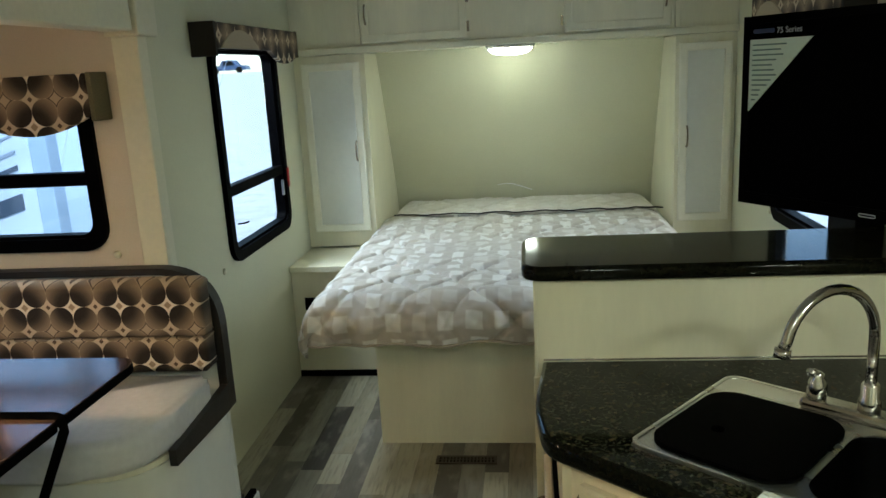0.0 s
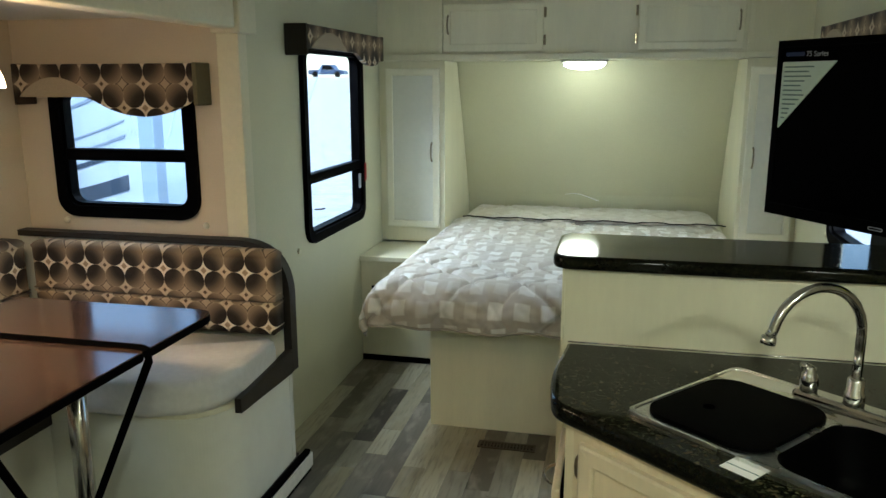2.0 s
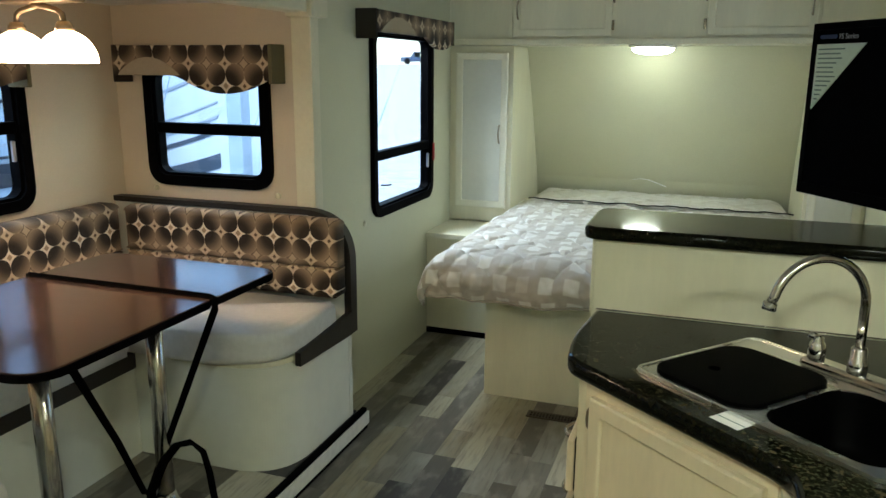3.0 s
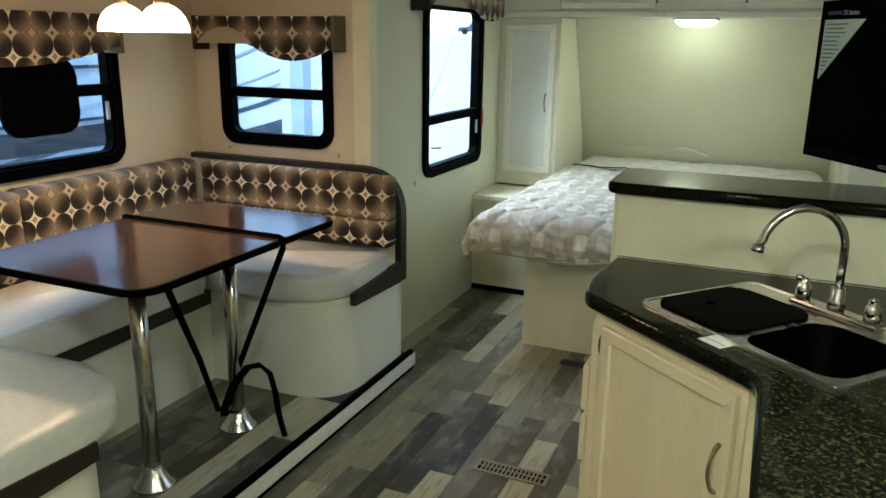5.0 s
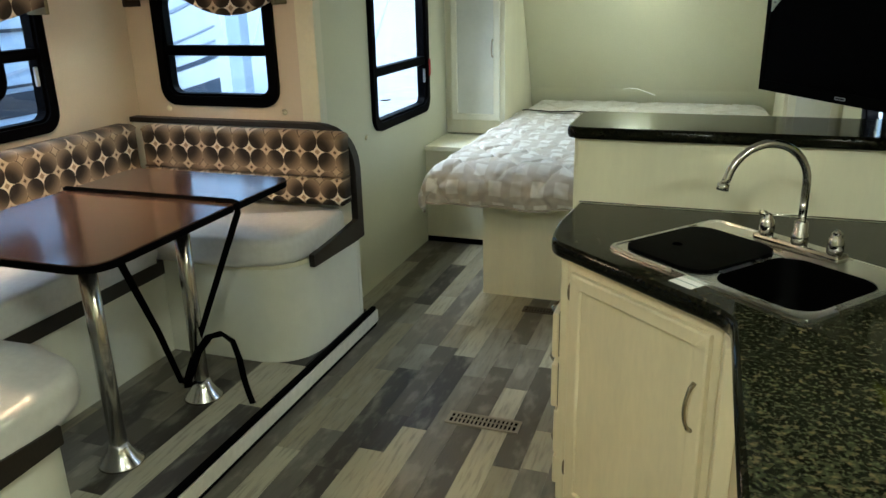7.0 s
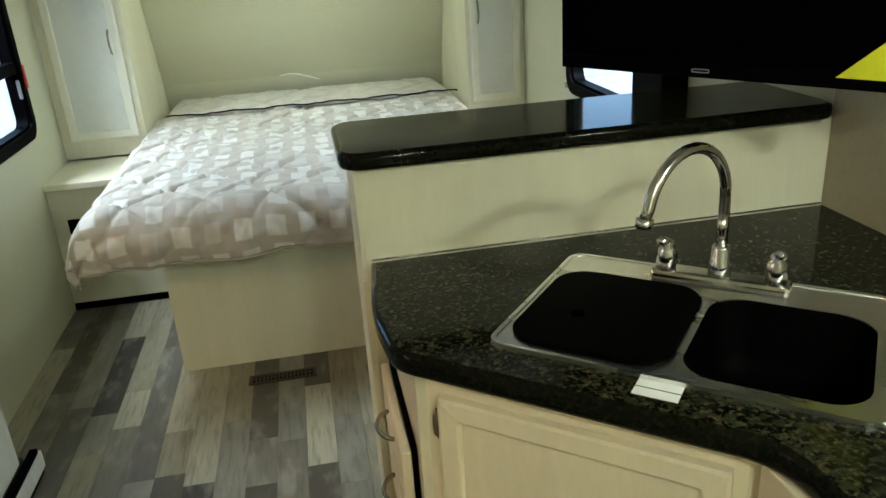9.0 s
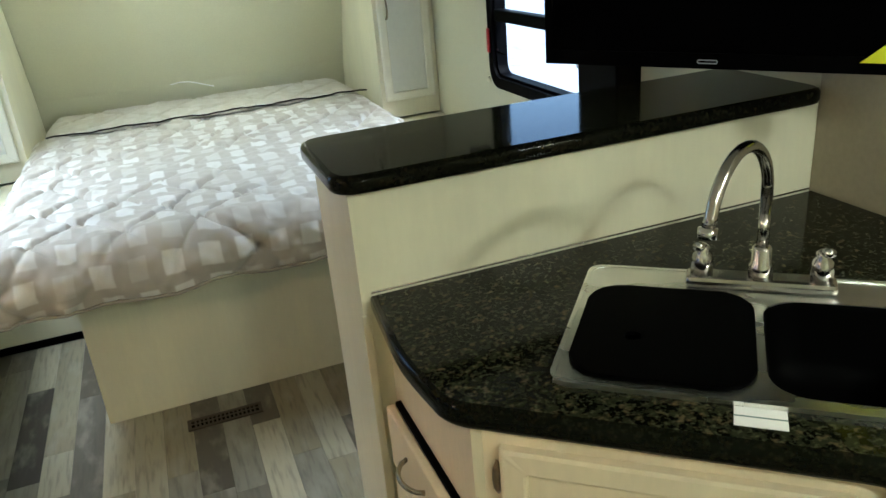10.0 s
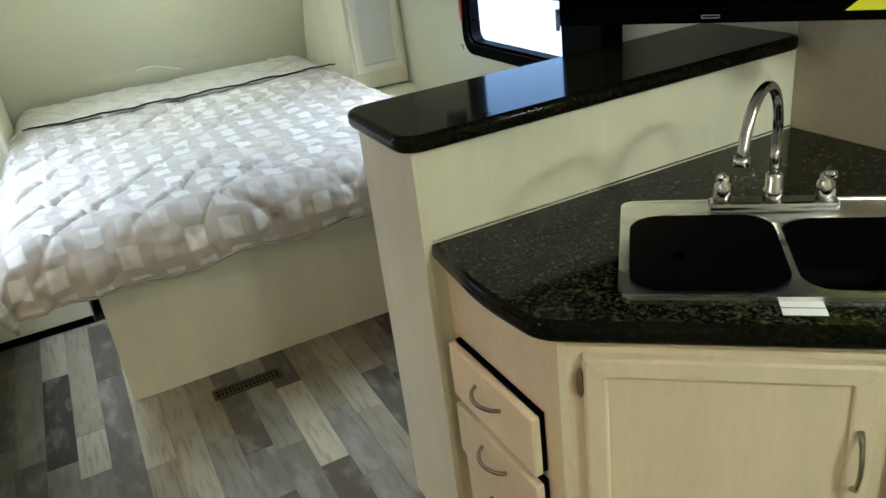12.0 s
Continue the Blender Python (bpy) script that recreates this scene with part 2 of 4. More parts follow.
DARK_FABRIC = surface("dark_brown_fabric", (0.014, 0.011, 0.008), 0.85, spread=0.3, scale=200, bump=0.2)
OLIVE_FABRIC = surface("olive_fabric", (0.13, 0.115, 0.06), 0.85, spread=0.2, scale=200, bump=0.2)
STRAP = surface("black_webbing", (0.002, 0.002, 0.002), 0.8, spread=0.2, scale=400, bump=0.2)
PAPER = surface("white_paper", (0.85, 0.85, 0.84), 0.6, spread=0.02, scale=60, bump=0.02)
YELLOW = surface("yellow_paper", (0.80, 0.82, 0.02), 0.55, spread=0.03, scale=60, bump=0.02)
PALE_LABEL = surface("pale_label", (0.60, 0.72, 0.66), 0.5, spread=0.03, scale=60, bump=0.02)
INK = surface("grey_ink", (0.14, 0.22, 0.22), 0.6, bump=0)
SILVER_INK = surface("silver_ink", (0.42, 0.43, 0.47), 0.4, bump=0)
BLUE_INK = surface("blue_ink", (0.015, 0.03, 0.10), 0.4, bump=0)
RED = surface("red_plastic", (0.45, 0.02, 0.02), 0.4, bump=0.02)
VENT = surface("brown_vent_metal", (0.055, 0.04, 0.028), 0.5, 0.3, spread=0.1, scale=60, bump=0.03)
VENT_TAN = surface("tan_vent_metal", (0.30, 0.26, 0.19), 0.45, 0.2, spread=0.1, scale=60, bump=0.03)
GLASS = window_glass("window_glass")
PLANK = plank_vinyl("vinyl_plank")
UNDER = surface("floor_underlay", (0.05, 0.045, 0.04), 0.8)
QUILT, QUILT_BACK = quilt_fabric("quilt_print"), quilt_fabric("quilt_reverse", 0.6)
QUILT_HEM = surface("quilt_hem", (0.40, 0.36, 0.30), 0.7, spread=0.1, scale=120, bump=0.1)
MATTRESS = surface("mattress_ticking", (0.5, 0.48, 0.42), 0.8, spread=0.05, scale=200, bump=0.1)
FAB_X, FAB_Y = star_fabric("star_fabric_x", "x", shift=(0.1, 0.05)), star_fabric("star_fabric_y", "y", shift=(0.1, 0.05))
LOW_X, LOW_Y = star_fabric("star_fabric_lower_x", "x", shift=(0.6, 0.28)), star_fabric("star_fabric_lower_y", "y", shift=(0.6, 0.28))
VAL_X = star_fabric("valance_fabric", "x", 0.18, 1.0, (0.28, 0.72))
KITCHEN_GLOW = glow("kitchen_fill_lens", (0.98, 1.0, 0.80), 34.0)
HOOD_GLOW = glow("added_hood_lens", (1.0, 0.98, 0.80), 42.0)
PUCK_GLOW = glow("puck_lens", (0.97, 1.0, 0.82), 7.0)
SHADE_GLOW = glow("frosted_shade", (1.0, 0.64, 0.38), 5.5)
BULB_GLOW = glow("lamp_bulb", (1.0, 0.68, 0.42), 20.0)


# ---- builders ----
WM = {}


def thing(name, x=0, y=0, z=0, rz=0, m=None):
    ob = new(name)
    ob.empty_display_size = 0.05
    WM[ob] = m if m is not None else pose(x, y, z, 0, 0, rz)
    ob.matrix_basis = WM[ob]
    return ob


def part(name, bm, material, parent=None, label="", smooth=False, local=False):
    """Links a bmesh as one mesh object; its coordinates are the world's unless local (then the parent's)."""
    me = bpy.data.meshes.new(name)
    if parent is not None and not local:
        bm.transform(WM[parent].inverted())
    bmesh.ops.recalc_face_normals(bm, faces=bm.faces)
    bm.to_mesh(me)
    bm.free()
    me.materials.append(material)
    if smooth:
        me.polygons.foreach_set("use_smooth", [True] * len(me.polygons))
    ob = new(name, me)
    ob.parent = parent
    WM[ob] = WM[parent] if parent is not None else Matrix()
    if label:
        ob["label"] = label
    return ob


def box(bm, x0, x1, y0, y1, z0, z1, bevel=0.0):
    m = Matrix.LocRotScale(((x0 + x1) / 2, (y0 + y1) / 2, (z0 + z1) / 2), None, (x1 - x0, y1 - y0, z1 - z0))
    r = bmesh.ops.create_cube(bm, size=1, matrix=m)
    if bevel:
        es = list({e for v in r["verts"] for e in v.link_edges})
        bmesh.ops.bevel(bm, geom=es, offset=bevel, segments=2, profile=0.5, affect="EDGES")
    return bm


def boxes(*bs, bevel=0.0):
    bm = bmesh.new()
    for b in bs:
        box(bm, *b, bevel=bevel)
    return bm


def place(axis, a, b, c):
    """2D outline point (a, b) at depth c along an axis."""
    return {"x": (c, a, b), "y": (a, c, b), "z": (a, b, c)}[axis]


def prism(bm, pts, axis, c0, c1, bevel=0.0):
    lo = [bm.verts.new(place(axis, a, b, c0)) for a, b in pts]
    hi = [bm.verts.new(place(axis, a, b, c1)) for a, b in pts]
    f0, f1 = bm.faces.new(lo), bm.faces.new(hi)
    n = len(pts)
    for i in range(n):
        bm.faces.new((lo[i], lo[(i + 1) % n], hi[(i + 1) % n], hi[i]))
    if bevel:
        es = list({e for f in (f0, f1) for e in f.edges})
        bmesh.ops.bevel(bm, geom=es, offset=bevel, segments=3, profile=0.5, affect="EDGES")
    return bm


def ring(bm, outer, inner, axis, c0, c1):
    """A closed band between two outlines of the same number of points."""
    n = len(outer)
    v = [[bm.verts.new(place(axis, a, b, c)) for a, b in o] for o, c in ((outer, c0), (outer, c1), (inner, c1), (inner, c0))]
    for k in range(4):
        p, q = v[k], v[(k + 1) % 4]
        for i in range(n):
            bm.faces.new((p[i], p[(i + 1) % n], q[(i + 1) % n], q[i]))
    return bm


def round_rect(a0, a1, b0, b1, r, n=7):
    out = []
    for ca, cb, s in ((a1 - r, b1 - r, 0), (a0 + r, b1 - r, 90), (a0 + r, b0 + r, 180), (a1 - r, b0 + r, 270)):
        for i in range(n):
            t = radians(s + 90 * i / (n - 1))
            out.append((ca + r * math.cos(t), cb + r * math.sin(t)))
    return out


def soften(pts, radii, n=6):
    """Rounds the corners of an outline."""
    out = []
    for i, p in enumerate(pts):
        r = radii[i]
        if not r:
            out.append(p)
            continue
        p = Vector(p)
        a, b = (Vector(pts[i - 1]) - p), (Vector(pts[(i + 1) % len(pts)]) - p)
        s, e = p + a.normalized() * r, p + b.normalized() * r
        for j in range(n + 1):
            t = j / n
            out.append(tuple(s * (1 - t) ** 2 + p * 2 * t * (1 - t) + e * t * t))
    return out


def tube(bm, pts, radius, n=10, flat=None):
    """A round (or flat: width, thickness) bar swept along points."""
    pts = [Vector(p) for p in pts]
    rings, up = [], None
    for i, p in enumerate(pts):
        d = (pts[min(i + 1, len(pts) - 1)] - pts[max(i - 1, 0)]).normalized()
        if up is None:
            up = d.orthogonal().normalized() if abs(d.z) > 0.95 else (Vector((0, 0, 1)) - d * d.z).normalized()
        up = (up - d * up.dot(d)).normalized()
        side = d.cross(up)
        r = radius[i] if isinstance(radius, (list, tuple)) else radius
        if flat:
            w, h = flat
            offs = [(w, h), (-w, h), (-w, -h), (w, -h)]
            rings.append([bm.verts.new(p + side * a / 2 + up * b / 2) for a, b in offs])
        else:
            rings.append([bm.verts.new(p + (side * math.cos(2 * math.pi * j / n) + up * math.sin(2 * math.pi * j / n)) * r) for j in range(n)])
    for a, b in zip(rings, rings[1:]):
        k = len(a)
        for j in range(k):
            bm.faces.new((a[j], a[(j + 1) % k], b[(j + 1) % k], b[j]))
    bm.faces.new(rings[0]), bm.faces.new(rings[-1])
    return bm


def lathe(bm, profile, cx, cy, n=24, cap=True):
    rows = [[bm.verts.new((cx + r * math.cos(2 * math.pi * j / n), cy + r * math.sin(2 * math.pi * j / n), z)) for j in range(n)] for r, z in profile]
    for a, b in zip(rows, rows[1:]):
        for j in range(n):
            bm.faces.new((a[j], a[(j + 1) % n], b[(j + 1) % n], b[j]))
    if cap:
        bm.faces.new(rows[0]), bm.faces.new(rows[-1])
    return bm


def structure(name, bm, material, label, category):
    return tagged(part(name, bm, material), label, category, kind="structure")

# ---- shell of the trailer ----
XL, XR, ZC, YB, YN = -1.19, 1.21, 2.08, -0.9, 6.12
SX, SY0, SY1, SZ, SC = -2.18, 0.93, 3.40, 0.10, 1.85   # slide-out: back wall, ends, floor, ceiling
structure("floor", boxes((XL - 0.06, XR + 0.06, YB - 0.06, YN + 0.1, -0.06, -0.003)), UNDER, "dark underlay beneath the vinyl plank floor", "floor")
structure("ceiling", boxes((XL - 0.06, XR + 0.06, YB - 0.06, YN + 0.1, ZC, ZC + 0.05)), CEILING, "off-white vinyl ceiling panel", "ceiling")


def wall_x(x0, x1, y0, y1, z0, z1, holes):
    """A wall along y with rectangular openings (y0, y1, z0, z1)."""
    bm = bmesh.new()
    ys = y0
    for a, b, c, d in sorted(holes):
        if a > ys:
            box(bm, x0, x1, ys, a, z0, z1)
        if c > z0:
            box(bm, x0, x1, a, b, z0, c)
        if d < z1:
            box(bm, x0, x1, a, b, d, z1)
        ys = b
    if ys < y1:
        box(bm, x0, x1, ys, y1, z0, z1)
    return bm


WL = (4.02, 4.795, 0.88, 1.76)      # front window in the left wall
WR = (3.68, 4.43, 0.92, 1.76)      # front window in the right wall
WD = (-1.982, -1.409, 1.10, 1.588)    # window in the end wall of the slide-out
WS = (1.50, 2.845, 1.058, 1.60)      # window in the back wall of the slide-out
structure("wall_left", wall_x(XL - 0.05, XL, YB, YN, -0.003, ZC, [(SY0, SY1 + 0.02, -0.003, 1.86), WL]), WALL, "cream vinyl side wall with a front window", "wall")
structure("wall_right", wall_x(XR, XR + 0.05, YB, YN, -0.003, ZC, [WR]), WALL, "cream vinyl side wall behind the kitchen", "wall")
structure("wall_back", boxes((XL, XR, YB - 0.05, YB, -0.003, ZC)), WALL, "plain cream wall closing the rear", "wall")
nose = [(YN + 0.0, -0.003), (6.06, 0.5), (5.97, 0.85), (5.80, 1.24), (5.56, 1.72), (5.40, ZC)]
bm = bmesh.new()
prism(bm, [(y, z) for y, z in nose] + [(y + 0.05, z) for y, z in reversed(nose)], "x", XL, XR)
structure("wall_front", bm, WALL, "sloping cream nose wall behind the bed", "wall")
structure("trim_splash_panel", boxes((XR - 0.006, XR - 0.0005, YB + 0.002, 2.683, 0.0, ZC - 0.002)), surface("tan_wallboard", (0.42, 0.375, 0.265), 0.55, spread=0.05, scale=70, bump=0.05, dirt=0.1), "tan wallboard behind the kitchen worktop", "wall")

# slide-out shell
structure("slide_floor", boxes((SX, -1.006, SY0, SY1, 0.055, SZ - 0.003)), UNDER, "raised floor board of the slide-out dinette", "floor")
structure("slide_ceiling", boxes((SX - 0.05, XL - 0.05, SY0 - 0.05, SY1 + 0.05, SC, SC + 0.05)), CEILING, "pale ceiling of the slide-out", "ceiling")
structure("slide_wall_back", wall_x(SX - 0.05, SX, SY0 - 0.05, SY1 + 0.05, -0.003, SC, [WS]), SLIDE_WALL, "warm beige slide-out wall with a wide window", "wall")
bm = wall_x(SY1, SY1 + 0.05, SX, XL - 0.07, -0.003, SC, [WD])
bm.transform(Matrix(((0, 1, 0, 0), (1, 0, 0, 0), (0, 0, 1, 0), (0, 0, 0, 1))))
structure("slide_wall_end", bm, SLIDE_WALL, "warm beige slide-out end wall with a window", "wall")
structure("slide_wall_near", boxes((SX, XL - 0.05, SY0 - 0.05, SY0, -0.003, SC)), SLIDE_WALL, "warm beige slide-out end wall", "wall")
structure("trim_jamb", boxes((-1.262, XL + 0.02, SY1 - 0.012, SY1 + 0.055, SZ, 1.80), bevel=0.004), TRIM, "cream vertical trim beside the slide-out opening", "trim")
structure("trim_header", boxes((XL - 0.06, XL + 0.035, SY0, SY1 - 0.06, 1.80, 2.02), bevel=0.006), TRIM, "cream header board over the slide-out opening", "trim")
structure("trim_corner_block", boxes((-1.262, XL + 0.05, SY1 - 0.055, SY1 + 0.085, 1.785, 2.02), bevel=0.006), TRIM, "cream corner block of the slide-out trim", "trim")
structure("trim_slide_fascia", boxes((-1.005, -0.965, SY0, 3.45, 0.022, 0.083), bevel=0.003), surface("white_fascia", (0.72, 0.71, 0.62), 0.4), "white fascia board along the slide-out floor", "trim")
structure("trim_slide_edge", boxes((-0.991, -0.967, SY0, 3.43, 0.086, 0.105), bevel=0.003), BLACK, "black edge strip on the slide-out floor", "trim")
structure("trim_slide_seal", boxes((-1.0, -0.973, SY0, 3.445, 0.0, 0.020)), BLACK, "black rubber wiper seal under the fascia", "trim")


# ---- windows ----
def window(name, m, w, h, bar, label, latch=False):
    """Black framed window, local x along the wall, y outwards, z up from the sill; bar: height of the sash bar."""
    ob = tagged(thing(name, m=m), label, "window", kind="structure")
    o, i = round_rect(-0.035, w + 0.035, -0.035, h + 0.035, 0.085), round_rect(0.010, w - 0.010, 0.010, h - 0.010, 0.055)
    part("window_frame", ring(bmesh.new(), o, i, "y", -0.022, 0.012), FRAME, ob, local=True)
    part("sash_frame", ring(bmesh.new(), round_rect(0.009, w - 0.009, 0.009, h - 0.009, 0.055), round_rect(0.022, w - 0.022, 0.022, h - 0.022, 0.045), "y", -0.008, 0.04), FRAME, ob, local=True)
    part("sash_bar", boxes((0.015, w - 0.015, -0.014, 0.03, bar - 0.024, bar + 0.024), bevel=0.006), FRAME, ob, local=True)
    for a, b in ((0.016, bar - 0.02), (bar + 0.02, h - 0.016)):
        p = part("pane", boxes((0.016, w - 0.016, 0.012, 0.016, a, b)), GLASS, ob, local=True)
        p.visible_shadow = False
    if latch:
        part("latch", boxes((w - 0.052, w - 0.036, -0.02, -0.008, bar - 0.13, bar - 0.05), bevel=0.003), surface("grey_latch", (0.35, 0.36, 0.38), 0.4), ob, "grey slide latch", local=True)
        part("crank", tube(bmesh.new(), [(0.05, -0.02, 0.13), (0.09, -0.035, 0.125), (0.15, -0.03, 0.12)], 0.004, 6), BLACK, ob, local=True)
    return ob


def basis(x, y, z, ux, uy):
    """Local x runs along (ux, uy), local y to its left."""
    return Matrix(((ux, -uy, 0, x), (uy, ux, 0, y), (0, 0, 1, z), (0, 0, 0, 1)))


window("window_1", basis(XL, WL[0], WL[2], 0, 1), WL[1] - WL[0], WL[3] - WL[2], 0.275, "tall black framed window above the bedside", True)
window("window_2", basis(WD[0], SY1, WD[2], 1, 0), WD[1] - WD[0], WD[3] - WD[2], 0.22, "black framed dinette window with a sash bar")
window("window_3", basis(SX, WS[0], WS[2], 0, 1), WS[1] - WS[0], WS[3] - WS[2], 0.292, "wide black framed dinette window", True)
window("window_4", basis(XR, WR[1], WR[2], 0, -1), WR[1] - WR[0], WR[3] - WR[2], 0.265, "black framed window behind the television", True)


# ---- valances ----
def valance(m, w, h, fabric, drop, label, dark_end=False):
    """Padded window valance: box top, scalloped front; local x along the wall, y outwards from the room, z up from the straight hem."""
    ob = tagged(thing("window_valance", m=m), label, "valance", group="window valances")
    n = 48
    bm = bmesh.new()
    low = [(w * i / n, -drop(i / n)) for i in range(n + 1)]
    prism(bm, [(0.019, h), (0.019, 0)] + low[1:-1] + [(w - 0.019, 0), (w - 0.019, h)], "y", -0.105, -0.085, 0.004)
    bmesh.ops.translate(bm, verts=bm.verts, vec=(0, -0.0015, 0))
    part("front_panel", bm, fabric, ob, local=True)
    for a, mt in ((0.0, DARK_FABRIC if dark_end == 1 else fabric), (w - 0.018, DARK_FABRIC if dark_end == 2 else OLIVE_FABRIC)):
        part("end_panel", boxes((a, a + 0.018, -0.106, -0.001, -0.03, h + 0.003), bevel=0.004), mt, ob, local=True)
    part("top_board", boxes((0.019, w - 0.019, -0.084, -0.001, h - 0.02, h - 0.002)), SOLID_FABRIC, ob, local=True)
    sw = [(w * (0.04 + 0.40 * i / 16), 0.075 * math.sin(math.pi * i / 16) ** 0.8 + 0.001) for i in range(17)]
    bm = bmesh.new()
    prism(bm, [(w * 0.04, 0.001)] + sw[1:-1] + [(w * 0.44, 0.001)], "y", -0.112, -0.105)
    part("swag", bm, SOLID_FABRIC, ob, "plain tan swag panel", local=True)
    return ob


def lobe(c, half, depth):
    return lambda s: depth * max(0.0, math.cos(math.pi / 2 * min(1, abs(s - c) / half))) ** 0.8


valance(basis(-2.10, SY1, 1.55, 1, 0), 0.80, 0.125, VAL_X, lobe(0.71, 0.28, 0.072), "tan and brown star fabric valance over the dinette window")
valance(basis(SX, 1.36, 1.535, 0, 1), 1.48, 0.13, VAL_X, lobe(0.62, 0.34, 0.075), "tan and brown star fabric valance over the wide window")
valance(basis(XL, 3.84, 1.75, 0, 1), 1.11, 0.10, VAL_X, lobe(0.80, 0.2, 0.06), "star fabric valance over the bedside window", 1)
valance(basis(XR, 4.56, 1.745, 0, -1), 1.02, 0.10, VAL_X, lobe(0.80, 0.2, 0.06), "star fabric valance over the window behind the television", 2)


# ---- dinette ----
def cushion(name, pts, radii, z0, z1, material, label, soft=0.035):
    bm = bmesh.new()
    prism(bm, soften(pts, radii), "z", z0, z1)
    es = [e for e in bm.edges if abs(e.verts[0].co.z - e.verts[1].co.z) < 1e-5]
    bmesh.ops.bevel(bm, geom=es, offset=soft, segments=4, profile=0.5, affect="EDGES")
    return tagged(part(name, bm, material, smooth=True), label, "cushion", group="dinette cushions")


def bench(name, pts, radii, label):
    ob = tagged(thing(name, *pts[2], SZ), label, "bench", group="dinette benches")
    bm = bmesh.new()
    prism(bm, soften(pts, radii, 30), "z", SZ, 0.512)
    part("box", bm, BENCH, ob)
    bm = bmesh.new()
    prism(bm, soften([(a - 0.004 if a > -1.8 else a, b) for a, b in pts], radii, 10), "z", 0.5125, 0.531)
    part("seat_board", bm, CABINET, ob)
    return ob


bench("dinette_bench", [(SX, 3.325), (SX, 2.76), (-1.0, 2.76), (-1.0, 3.325)], [0, 0, 0.24, 0], "cream rounded bench base under the far dinette seat")
bench("dinette_bench", [(SX, 2.755), (SX, 1.654), (-1.63, 1.654), (-1.63, 2.755)], [0, 0, 0, 0], "cream bench base along the slide-out wall")
bench("dinette_bench", [(SX, 1.65), (SX, SY0), (-1.005, SY0), (-1.005, 1.65)], [0, 0, 0, 0.2], "cream rounded bench base under the near dinette seat")
tagged(part("seat_rail", boxes((-1.629, -1.605, 1.81, 2.74, 0.464, 0.531), bevel=0.004), DARK_WOOD), "dark wood rail along the front of the side bench", "rail")
cushion("seat_cushion", [(-2.06, 3.235), (-2.06, 2.72), (-0.998, 2.72), (-0.998, 3.235)], [0.03, 0.03, 0.24, 0.03], 0.533, 0.65, CUSHION, "pale vinyl seat cushion with a rounded corner")
cushion("seat_cushion", [(-2.06, 2.71), (-2.06, 1.72), (-1.59, 1.76), (-1.59, 2.71)], [0.03, 0.03, 0.03, 0.03], 0.533, 0.65, CUSHION, "long pale vinyl seat cushion along the wall")
cushion("seat_cushion", [(-2.06, 1.715), (-2.06, 1.10), (-0.985, 1.10), (-0.985, 1.755)], [0.03, 0.03, 0.03, 0.24], 0.533, 0.65, CUSHION, "pale vinyl seat cushion of the near bench")


def backrest(x0, x1, y0, y1, z0, z1, material, lower, label):
    """Upholstered back: an upper roll over a lower panel, sewn along a seam."""
    ob = tagged(thing("back_cushion", (x0 + x1) / 2, (y0 + y1) / 2, z0), label, "cushion", group="dinette cushions")
    seam = z0 + 0.40 * (z1 - z0)
    for nm, a, b, mt in (("lower_panel", z0, seam - 0.001, lower), ("upper_panel", seam + 0.001, z1, material)):
        bm = boxes((x0, x1, y0, y1, a, b))
        for e, off in ((seam, 0.010), (z0 if nm == "lower_panel" else z1, 0.034)):
            flat = [g for g in bm.edges if all(abs(v.co.z - e) < 0.002 for v in g.verts)]
            bmesh.ops.bevel(bm, geom=flat, offset=off, segments=4, profile=0.5, affect="EDGES")
        up = [g for g in bm.edges if abs(g.verts[0].co.z - g.verts[1].co.z) > 0.05]
        bmesh.ops.bevel(bm, geom=up, offset=0.022, segments=3, profile=0.5, affect="EDGES")
        part(nm, bm, mt, ob, smooth=True)


backrest(-2.06, -1.002, 3.237, 3.327, 0.653, 0.988, FAB_X, LOW_X, "brown star-patterned back cushion against the end panel")
backrest(SX + 0.002, -2.065, 2.255, 3.228, 0.63, 1.0, FAB_Y, LOW_Y, "brown star-patterned back cushion along the wall")
backrest(SX + 0.002, -2.065, 1.24, 2.25, 0.63, 1.0, FAB_Y, LOW_Y, "brown star-patterned back cushion along the wall")
backrest(-2.06, -1.03, 0.972, 1.065, 0.653, 0.978, FAB_X, LOW_X, "brown star-patterned back cushion of the near bench")


